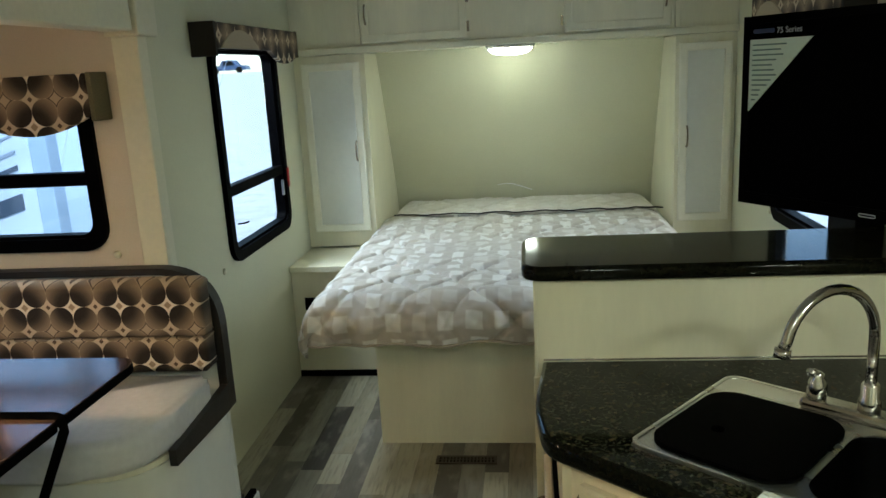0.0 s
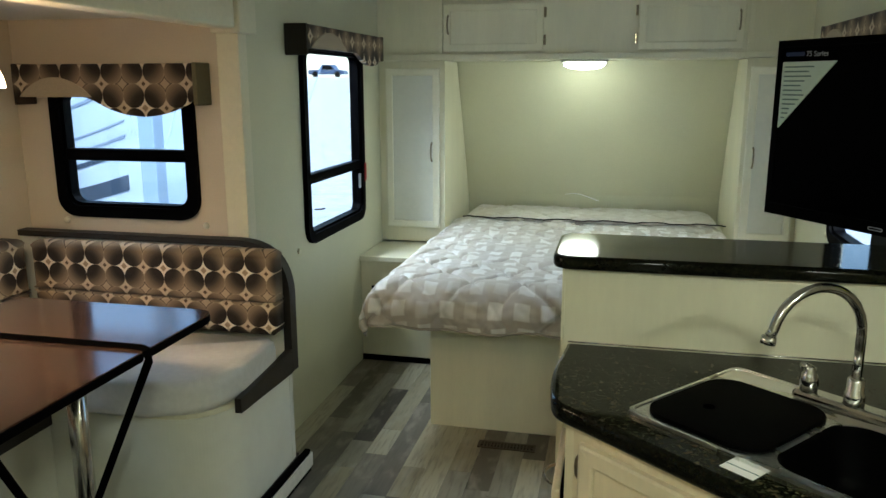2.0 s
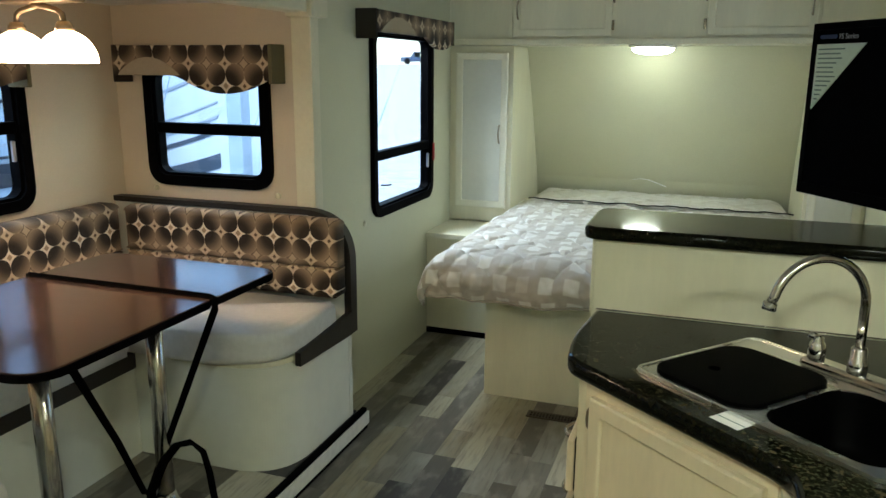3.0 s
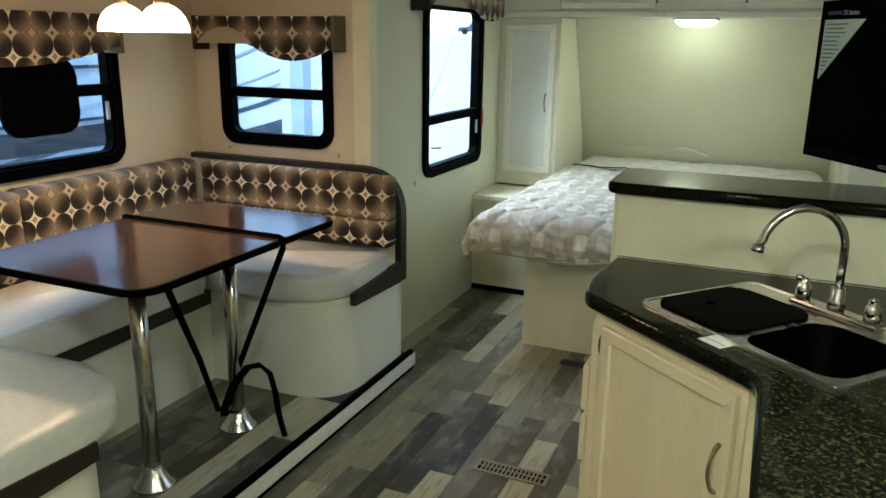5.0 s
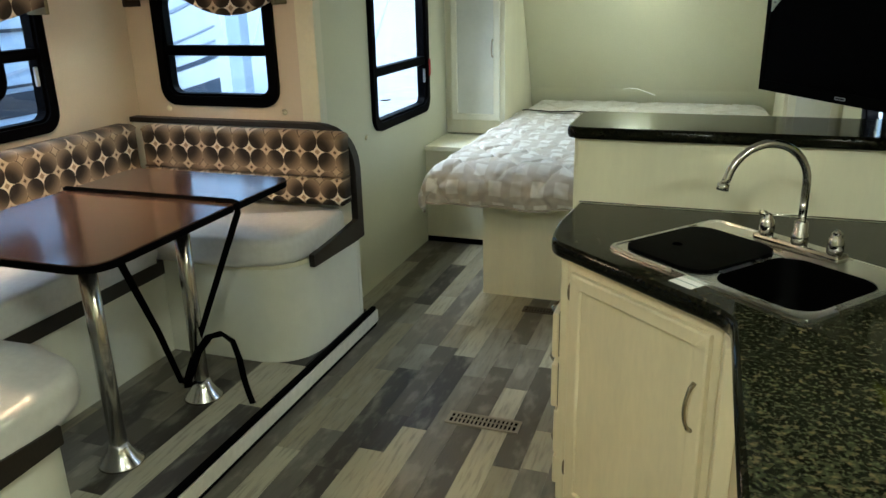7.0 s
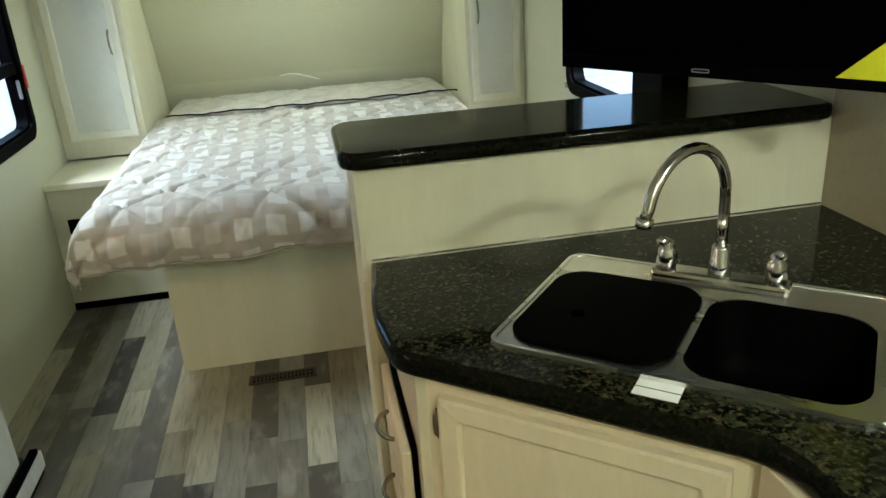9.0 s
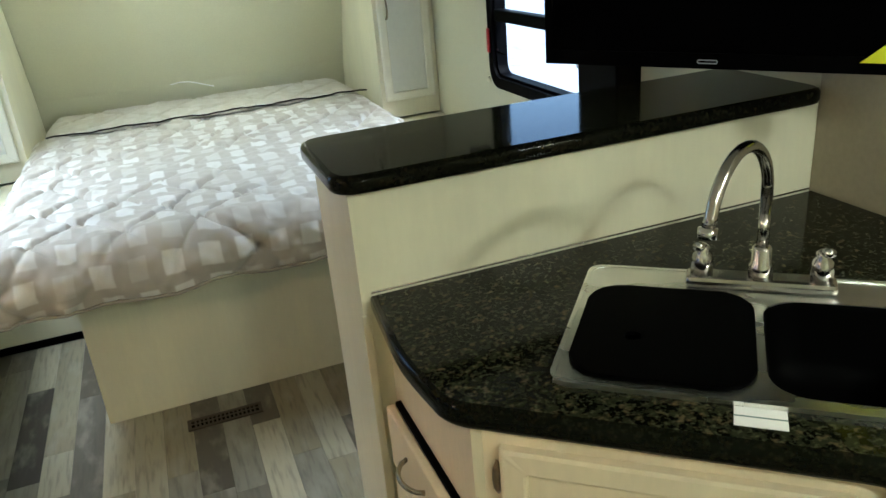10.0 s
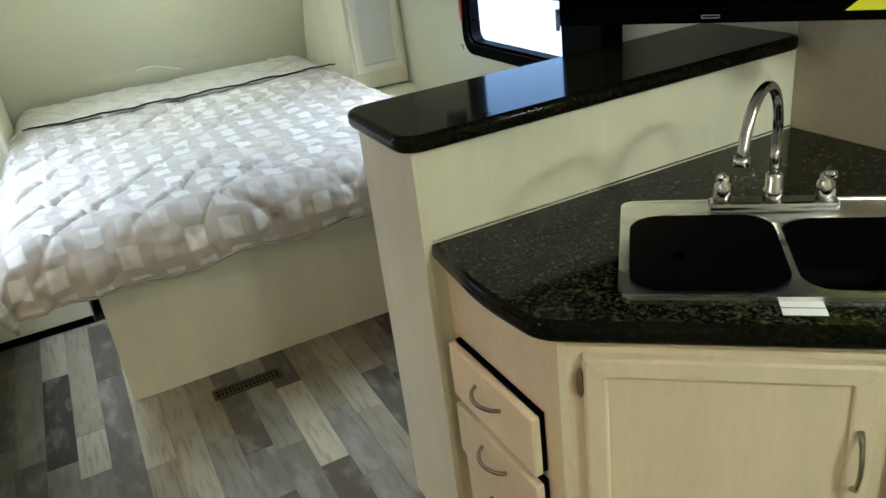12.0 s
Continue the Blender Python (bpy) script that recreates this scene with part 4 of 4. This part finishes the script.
for a0, a1, b0, b1 in bowls:
    bm = bmesh.new()
    lv = [(0.0, 0.005), (0.004, -0.006), (0.012, -0.10), (0.035, -0.135)]
    rows = []
    for ins, z in lv:
        rows.append([bm.verts.new((x, y, z)) for x, y in round_rect(a0 + ins, a1 - ins, b0 + ins, b1 - ins, 0.058, 9)])
    for p, q in zip(rows, rows[1:]):
        for i in range(len(p)):
            bm.faces.new((p[i], p[(i + 1) % len(p)], q[(i + 1) % len(p)], q[i]))
    bm.faces.new(rows[-1])
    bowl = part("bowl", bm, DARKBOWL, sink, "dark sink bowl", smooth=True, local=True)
    bm = bmesh.new()
    lathe(bm, [(0.03, -0.134), (0.03, -0.131), (0.022, -0.132), (0.01, -0.133)], (a0 + a1) / 2, (b0 + b1) / 2, 18)
    part("drain", bm, BLACK, bowl, smooth=True, local=True)

a0, a1, b0, b1 = bowls[0]
cover = tagged(thing("sink_cover", m=SINK @ pose(0, 0, 0.0064)), "flat black cover with a finger hole over one sink bowl", "cover")
hole = [(a0 + 0.085 + 0.014 * math.cos(2 * math.pi * i / 36), (b0 + b1) / 2 - 0.03 + 0.014 * math.sin(2 * math.pi * i / 36)) for i in range(36)]
bm = bmesh.new()
rim_pts = round_rect(a0 - 0.004, a1 + 0.004, b0 - 0.004, b1 + 0.004, 0.06, 9)
ring(bm, rim_pts, hole, "z", 0.0, 0.007)
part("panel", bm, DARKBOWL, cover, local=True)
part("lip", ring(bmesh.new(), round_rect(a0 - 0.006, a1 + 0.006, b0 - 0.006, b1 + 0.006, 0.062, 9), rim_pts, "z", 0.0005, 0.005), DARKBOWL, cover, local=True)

faucet = tagged(thing("kitchen_faucet", m=SINK @ pose(0.299, 0.366, 0.006)), "chrome gooseneck faucet with two lever handles", "faucet")
part("base_plate", boxes((-0.125, 0.125, -0.024, 0.024, 0.0, 0.022), bevel=0.008), CHROME, faucet, local=True)
bm = bmesh.new()
lathe(bm, [(0.021, 0.022), (0.021, 0.045), (0.017, 0.05), (0.017, 0.075), (0.013, 0.08)], 0, 0, 18)
part("collar", bm, CHROME, faucet, smooth=True, local=True)
pts = [(0, 0, 0.07), (0, 0, 0.176)]
R = 0.106
sw = Vector((-0.416, -0.909))      # the way in which the spout is swung
for i in range(0, 15):
    t = math.pi * i / 14 * 0.93
    k = R - R * math.cos(t)
    pts.append((sw.x * k, sw.y * k, 0.176 + R * math.sin(t)))
last = Vector(pts[-1])
pts += [tuple(last + Vector((-0.003, -0.007, -0.012)))]
neck = part("spout", tube(bmesh.new(), pts, 0.0102, 14), CHROME, faucet, smooth=True, local=True)
part("aerator", tube(bmesh.new(), [pts[-1], tuple(Vector(pts[-1]) + Vector((-0.001, -0.003, -0.016)))], 0.015, 14), CHROME, neck, smooth=True, local=True)
for s in (-1, 1):
    bm = bmesh.new()
    lathe(bm, [(0.019, 0.022), (0.020, 0.045), (0.017, 0.058), (0.012, 0.066), (0.013, 0.072), (0.006, 0.078)], s * 0.098, 0, 18)
    h = part("valve", bm, CHROME, faucet, smooth=True, local=True)
    part("lever", tube(bmesh.new(), [(s * 0.098, 0, 0.068), (s * 0.102, -0.008, 0.076), (s * 0.108, -0.020, 0.080)], [0.009, 0.009, 0.008], 10), CHROME, h, smooth=True, local=True)

# sticker on the worktop
lab = tagged(thing("paper_label", m=SINK @ pose(0.252, -0.055, 0.0)), "small white printed label on the worktop", "label")
part("sheet", boxes((0.004, 0.072, 0.004, 0.048, 0.0005, 0.0016)), PAPER, lab, local=True)
part("print_line", boxes((0.004, 0.072, 0.0245, 0.0272, 0.0017, 0.002)), INK, lab, local=True)

# base cabinets
base = tagged(thing("sink_cabinet", m=basis(0.168, 2.262, 0, U.x, U.y)), "cream diagonal sink cabinet with a framed door", "cabinet")
LW = 0.525
part("face_frame", ring(bmesh.new(), [(0, 0.08), (LW, 0.08), (LW, 0.866), (0, 0.866)], [(0.045, 0.12), (LW - 0.03, 0.12), (LW - 0.03, 0.80), (0.045, 0.80)], "y", 0.0, 0.02), KITCHEN, base, local=True)
part("toe_kick", boxes((0.01, LW - 0.01, 0.03, 0.045, 0.0, 0.078)), DARK_WOOD, base, local=True)
part("filler_strip", boxes((LW + 0.0005, LW + 0.026, 0.003, 0.03, 0.08, 0.866)), KITCHEN, base, local=True)
part("inside", boxes((0.02, LW - 0.02, 0.021, 0.20, 0.09, 0.74)), KITCHEN, base, local=True)
d = cabinet_door("door", pose(0.03, 0, 0.11), LW - 0.05, 0.725, base, (LW - 0.075, 0.535, 0.125, True), 0, KITCHEN, KITCHEN)
for hz in (0.10, 0.665):
    part("hinge", tube(bmesh.new(), [(-0.007, -0.006, hz - 0.031), (-0.007, -0.009, hz - 0.018), (-0.007, -0.010, hz), (-0.007, -0.009, hz + 0.018), (-0.007, -0.006, hz + 0.031)], [0.002, 0.007, 0.008, 0.007, 0.002], 10), BRONZE, d, smooth=True, local=True)

dr = tagged(thing("drawer_cabinet", 0.15, 2.26, 0), "cream drawer cabinet with slightly open drawers", "cabinet")
part("face", boxes((0.15, 0.17, 2.262, 2.683, 0.08, 0.866)), KITCHEN, dr)
part("carcass", boxes((0.171, 0.33, 2.40, 2.683, 0.08, 0.74)), KITCHEN, dr)
for z0, z1, out in ((0.53, 0.672, 0.010), (0.365, 0.506, 0.010), (0.205, 0.352, 0.0), (0.095, 0.192, 0.0)):
    f = part("drawer_front", boxes((0.148 - out - 0.02, 0.148 - out, 2.315, 2.655, z0, z1), bevel=0.005), KITCHEN, dr)
    # solid black box stands for the shade in the gap behind the front
    part("gap_shade", boxes((0.1482 - out, 0.1495, 2.318, 2.652, z0 + 0.004, z1 + (0.004 if out else -0.006))), BLACK, f)
    pl = []
    for i in range(13):
        s = i / 12
        pl.append((0.127 - out - 0.03 * math.sin(math.pi * s) ** 0.6, 2.485 + (s - 0.5) * 0.105, (z0 + z1) / 2 + 0.02))
    part("handle", tube(bmesh.new(), pl, 0.0048, 8), NICKEL, f, smooth=True)

run = tagged(thing("base_cabinet", 0.61, YE + 0.02, 0), "cream base cabinet run beneath the long worktop", "cabinet")
part("body", boxes((0.612, XR - 0.002, YE + 0.02, 1.86, 0.08, 0.866)), KITCHEN, run)
part("corner_stile", boxes((0.572, 0.611, 1.80, 1.905, 0.08, 0.866), bevel=0.003), KITCHEN, run)
part("toe_kick", boxes((0.66, XR - 0.01, YE + 0.05, 1.85, 0.0, 0.078)), DARK_WOOD, run)

# television on a wall arm
T0, TD = Vector((0.636, 2.905)), Vector((0.545, -0.8384))
TV = basis(T0.x, T0.y, 1.252, TD.x, TD.y)
TW, TH = 0.775, 0.457
tv = tagged(thing("television", m=TV), "black flat television on a swing arm with promotional corner labels", "television")
part("casing", boxes((0, TW, 0.008, 0.045, 0, TH), bevel=0.006), BLACK, tv, local=True)
part("bezel", ring(bmesh.new(), [(0, 0), (TW, 0), (TW, TH), (0, TH)], [(0.018, 0.03), (TW - 0.018, 0.03), (TW - 0.018, TH - 0.018), (0.018, TH - 0.018)], "y", 0.0, 0.0075), BLACK, tv, local=True)
part("screen", boxes((0.017, TW - 0.017, 0.0035, 0.0072, 0.029, TH - 0.017)), SCREEN, tv, local=True)
part("rear_housing", boxes((0.12, TW - 0.12, 0.046, 0.085, 0.05, TH - 0.1), bevel=0.012), BLACK, tv, local=True)
part("badge", ring(bmesh.new(), round_rect(0.335, 0.375, 0.010, 0.018, 0.004), round_rect(0.337, 0.373, 0.012, 0.016, 0.002), "y", -0.0015, -0.0004), SILVER_INK, tv, local=True)
tri = bmesh.new()
prism(tri, [(0.022, TH - 0.055), (0.022, TH - 0.225), (0.195, TH - 0.055)], "y", -0.0012, 0.003)
cl = part("corner_label", tri, PALE_LABEL, tv, "pale green triangular printed label", local=True)
rng = random.Random(4)
for i in range(12):
    z = TH - 0.068 - i * 0.0118
    ln = max(0.012, (0.150 - i * 0.0122) * rng.uniform(0.55, 0.95))
    part("print_line", boxes((0.031, 0.031 + ln, -0.0019, -0.0013, z - 0.0018, z + 0.0018)), INK, cl, local=True)
part("logo_shape", prism(bmesh.new(), round_rect(0.03, 0.09, TH - 0.041, TH - 0.031, 0.0049), "y", -0.0012, 0.003), BLUE_INK, tv, local=True)
tri = bmesh.new()
prism(tri, [(TW - 0.004, 0.020), (TW - 0.155, 0.020), (TW - 0.004, 0.15)], "y", -0.0012, 0.003)
yl = part("yellow_label", tri, YELLOW, tv, "bright yellow triangular label", local=True)
for x, z in ((TW - 0.05, 0.09), (TW - 0.05, 0.06), (TW - 0.055, 0.037)):
    part("print_line", boxes((x, x + 0.035, -0.0019, -0.0013, z - 0.006, z + 0.006)), INK, yl, local=True)
txt = bpy.data.curves.new("series_text", "FONT")
txt.body, txt.size, txt.extrude = "75 Series", 0.019, 0.0004
tob = new("series_text", txt)
tob.parent = tv
tob.matrix_basis = pose(0.098, -0.0012, TH - 0.043, 90, 0, 0)
dg = bpy.context.evaluated_depsgraph_get()
tm = bpy.data.meshes.new_from_object(tob.evaluated_get(dg))
bpy.data.objects.remove(tob)
tm.materials.clear()
tm.materials.append(SILVER_INK)
tx = new("lettering", tm)
tx.parent, tx.matrix_basis = tv, pose(0.098, -0.0008, TH - 0.043, 90, 0, 0)
part("wall_panel", boxes((XR - 0.09, XR - 0.001, 3.37, 3.60, 0.80, 1.50), bevel=0.006), BLACK, tv)
part("wall_plate", boxes((XR - 0.03, XR - 0.001, 2.68, 2.82, 1.36, 1.60), bevel=0.004), BLACK, tv)
part("arm", tube(bmesh.new(), [(XR - 0.03, 2.75, 1.46), (1.08, 2.74, 1.46), (0.945, 2.61, 1.46), (0.88, 2.59, 1.46)], 0.02, 8), BLACK, tv)


# ---- floor registers ----
def register(x0, x1, y0, y1, material, slots, label, z=0.0):
    ob = tagged(thing("floor_register", x0, y0, z), label, "vent", group="floor registers")
    part("frame", ring(bmesh.new(), [(x0, y0), (x1, y0), (x1, y1), (x0, y1)], [(x0 + 0.012, y0 + 0.012), (x1 - 0.012, y0 + 0.012), (x1 - 0.012, y1 - 0.012), (x0 + 0.012, y1 - 0.012)], "z", z + 0.001, z + 0.006), material, ob)
    # flat black sheet in place of the dark depth below the slats
    part("slot_shade", boxes((x0 + 0.011, x1 - 0.011, y0 + 0.011, y1 - 0.011, z + 0.0005, z + 0.0015)), BLACK, ob)
    w = (x1 - x0 - 0.024) / slots
    for i in range(1, slots):
        x = x0 + 0.012 + i * w
        part("slat", boxes((x - w * 0.22, x + w * 0.22, y0 + 0.0125, y1 - 0.0125, z + 0.002, z + 0.005)), material, ob)
    part("center_bar", boxes((x0 + 0.0125, x1 - 0.0125, (y0 + y1) / 2 - 0.004, (y0 + y1) / 2 + 0.004, z + 0.0052, z + 0.0062)), material, ob)


register(-0.36, -0.075, 2.69, 2.775, VENT_TAN, 16, "tan metal floor register in the aisle")
register(-0.325, -0.065, 3.80, 3.866, VENT, 16, "dark brown metal floor register at the foot of the bed")


# ---- outside ----
GZ = -0.75
structure("ground", boxes((-400, 400, -400, 400, GZ - 0.2, GZ)), surface("pale_concrete", (0.62, 0.64, 0.66), 0.85, spread=0.15, scale=3, bump=0.1), "pale concrete sales lot", "ground")
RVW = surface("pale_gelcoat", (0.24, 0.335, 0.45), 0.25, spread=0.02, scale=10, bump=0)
SLATE = surface("dark_slate_band", (0.008, 0.014, 0.025), 0.8, bump=0)
# white body toned down to blue-grey, its bluish shading put into the colour
RVL = surface("shaded_white_gelcoat", (0.42, 0.52, 0.62), 0.25, spread=0.02, scale=10, bump=0)
RVG = surface("slate_stripe", (0.04, 0.06, 0.09), 0.3, bump=0)
RVB = surface("pale_blue_panel", (0.20, 0.26, 0.34), 0.3, bump=0)


def parked_trailer(m, ln, label, paint, bands=()):
    """A white travel trailer with a rounded nose; local x along its length, y across."""
    ob = tagged(thing("travel_trailer", m=m), label, "trailer", group="parked trailers")
    body = soften([(0, 0.55), (ln, 0.55), (ln + 0.35, 1.3), (ln - 0.35, 3.3), (0, 3.3)], [0.2, 0.3, 0.6, 0.6, 0.3], 8)
    part("body", prism(bmesh.new(), body, "y", 0, 2.4, 0.05), paint, ob, local=True)
    for z, t, k in ((0.72, 0.16, 0.0), (0.98, 0.05, 0.12), (1.10, 0.03, 0.16), (1.22, 0.02, 0.2), (1.42, 0.035, 0.34), (1.62, 0.02, 0.42)):
        pts = [(ln * i / 20, z + 0.55 * (i / 20) ** 3 + k * (i / 20)) for i in range(21)]
        part("stripe", prism(bmesh.new(), pts + [(x, a + t) for x, a in reversed(pts)], "y", -0.012, -0.002), RVG if t > 0.04 else RVB, ob, local=True)
    for lo, hi in bands:
        part("side_band", boxes((0.1, ln - 0.3, -0.024, -0.014, lo, hi)), SLATE, ob, local=True)
    for x in (0.6,):
        part("window", prism(bmesh.new(), round_rect(x, x + 1.0, 1.7, 2.35, 0.1), "y", -0.03, -0.002), SCREEN, ob, local=True)
    for x in (ln * 0.45, ln * 0.45 + 0.85):
        bm = bmesh.new()
        lathe(bm, [(0.34, -0.1), (0.35, -0.06), (0.35, 0.1), (0.30, 0.12)], 0, 0, 24)
        bm.transform(Matrix.Translation((x, 0.16, 0.35)) @ pose(0, 0, 0, 90, 0, 0))
        part("wheel", bm, BLACK, ob, smooth=True, local=True)
    return ob


parked_trailer(basis(-10.2, 8.6, GZ, 0.985, -0.17), 5.6, "white travel trailer with slate swoosh stripes parked outside", RVL)
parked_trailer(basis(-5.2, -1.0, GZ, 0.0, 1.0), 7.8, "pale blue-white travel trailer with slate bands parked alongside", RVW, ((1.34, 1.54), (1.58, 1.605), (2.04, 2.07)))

post = tagged(thing("canopy_post", -2.9, 5.4, GZ), "square white post on the lot outside the dinette", "post")
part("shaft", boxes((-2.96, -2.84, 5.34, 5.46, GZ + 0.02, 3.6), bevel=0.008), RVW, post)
part("base_plate", boxes((-3.02, -2.78, 5.28, 5.52, GZ, GZ + 0.02)), RVB, post)
structure("embankment", prism(bmesh.new(), [(35.0, GZ), (95.0, 2.3), (300.0, 2.6), (300.0, GZ)], "x", -200, 120), surface("pale_gravel", (0.60, 0.61, 0.62), 0.9, spread=0.15, scale=4, bump=0.1), "pale rising ground at the edge of the lot", "ground")
truck = tagged(thing("pickup_truck", m=pose(-40.0, 105, 2.33)), "dark blue pickup truck parked far across the lot", "truck")
TRUCK = surface("dark_blue_paint", (0.02, 0.05, 0.12), 0.25, bump=0)
hull = soften([(-2.7, 0.4), (-2.7, 1.0), (-1.1, 1.05), (-0.7, 1.75), (0.7, 1.75), (1.3, 1.05), (2.5, 0.95), (2.6, 0.4)], [0.05, 0.05, 0, 0.15, 0.15, 0.1, 0.15, 0.05])
part("body", prism(bmesh.new(), hull, "y", -0.9, 0.9, 0.04), TRUCK, truck, local=True)
part("side_window", prism(bmesh.new(), [(-0.6, 1.08), (-0.5, 1.6), (0.6, 1.6), (0.95, 1.08)], "y", -0.95, -0.91), SCREEN, truck, local=True)
for x in (-1.7, 1.6):
    bm = bmesh.new()
    lathe(bm, [(0.40, -0.12), (0.42, -0.08), (0.42, 0.12), (0.2, 0.13)], 0, 0, 20)
    bm.transform(Matrix.Translation((x, -0.8, 0.42)) @ pose(0, 0, 0, 90, 0, 0))
    part("wheel", bm, BLACK, truck, smooth=True, local=True)

# small buttons on the walls, a red pull at each front window
def wall_button(m):
    bm = bmesh.new()
    lathe(bm, [(0.014, 0.0005), (0.013, 0.006), (0.008, 0.010), (0.003, 0.011)], 0, 0, 14)
    bm.transform(m)
    tagged(part("wall_button", bm, TRIM, smooth=True), "small cream plastic button on the wall", "button", group="wall buttons")


for x in (-2.0, -1.36):
    wall_button(Matrix.Translation((x, SY1, 1.045)) @ pose(0, 0, 0, 90, 0, 0))
wall_button(Matrix.Translation((XL, 3.90, 0.84)) @ pose(0, 0, 0, 0, 90, 0))
wall_button(Matrix.Translation((XR, 4.52, 0.90)) @ pose(0, 0, 0, 0, -90, 0))
tagged(part("window_tab", boxes((XL + 0.023, XL + 0.03, WL[1] + 0.012, WL[1] + 0.034, 1.06, 1.16), bevel=0.002), RED), "red emergency release tab on the window frame", "tab", group="release tabs")
tagged(part("window_tab", boxes((XR - 0.03, XR - 0.023, WR[1] + 0.012, WR[1] + 0.034, 1.03, 1.13), bevel=0.002), RED), "red emergency release tab on the window frame", "tab", group="release tabs")

# unseen dome light added on the kitchen ceiling to fill the kitchen
for cx, cy, lens in ((0.35, 0.45, KITCHEN_GLOW),):
    kl = tagged(thing("fill_ceiling_light", cx, cy, ZC), "unseen dome light added on the ceiling as fill", "lamp")
    bm = bmesh.new()
    lathe(bm, [(0.135, ZC - 0.001), (0.135, ZC - 0.012), (0.12, ZC - 0.016)], cx, cy, 28)
    part("rim", bm, TRIM, kl, smooth=True)
    bm = bmesh.new()
    lathe(bm, [(0.119, ZC - 0.0165), (0.11, ZC - 0.03), (0.07, ZC - 0.045), (0.01, ZC - 0.05)], cx, cy, 28)
    part("lens", bm, lens, kl, "glowing frosted lens", smooth=True)


# unseen hood, added to hold the lamp behind the faucet's shadow
hood = tagged(thing("added_range_hood", 1.0, 1.35, 1.70), "unseen cream hood added to hold a lamp over the worktop", "range hood")
part("body", boxes((0.78, XR - 0.002, 1.05, 1.65, 1.70, 1.84), bevel=0.008), TRIM, hood)
part("lens", boxes((1.04, 1.19, 1.30, 1.40, 1.688, 1.699), bevel=0.004), HOOD_GLOW, hood, "glowing lamp lens")


# ---- plank floor: one object a plank ----
def planks(floor_ob, x0, x1, y0, y1, z, seed):
    r = random.Random(seed)
    w = 0.098
    shared = {}
    x = x0
    while x < x1 - 0.02:
        y = y0 - r.uniform(0, 0.5)
        while y < y1:
            ln = r.choice((0.25, 0.38, 0.5, 0.62, 0.76, 0.92))
            a, b = max(y, y0), min(y + ln, y1)
            y += ln
            if b - a < 0.03:
                continue
            ww = min(w, x1 - x) - 0.001
            key = (round(b - a, 3), round(ww, 4))
            if key not in shared:
                me = bpy.data.meshes.new("plank")
                bm = boxes((0, ww, 0, b - a - 0.001, -0.003, 0))
                bm.to_mesh(me)
                bm.free()
                me.materials.append(PLANK)
                shared[key] = me
            ob = bpy.data.objects.new("plank", shared[key])
            scene.collection.objects.link(ob)
            ob.parent = floor_ob
            ob.location = (x, a, z)
        x += w


planks(bpy.data.objects["floor"], XL, 0.62, 0.3, 4.76, 0.0, 11)
planks(bpy.data.objects["slide_floor"], -1.68, -0.992, 1.64, 2.78, SZ, 5)
tagged(part("aisle_floor_rest", boxes((XL, XR, YB, 0.298, -0.003, 0.0), (0.63, XR, 0.299, YN, -0.003, 0.0), (XL, 0.629, 4.762, YN, -0.003, 0.0)), PLANK), "printed timber vinyl floor", "floor", kind="structure")
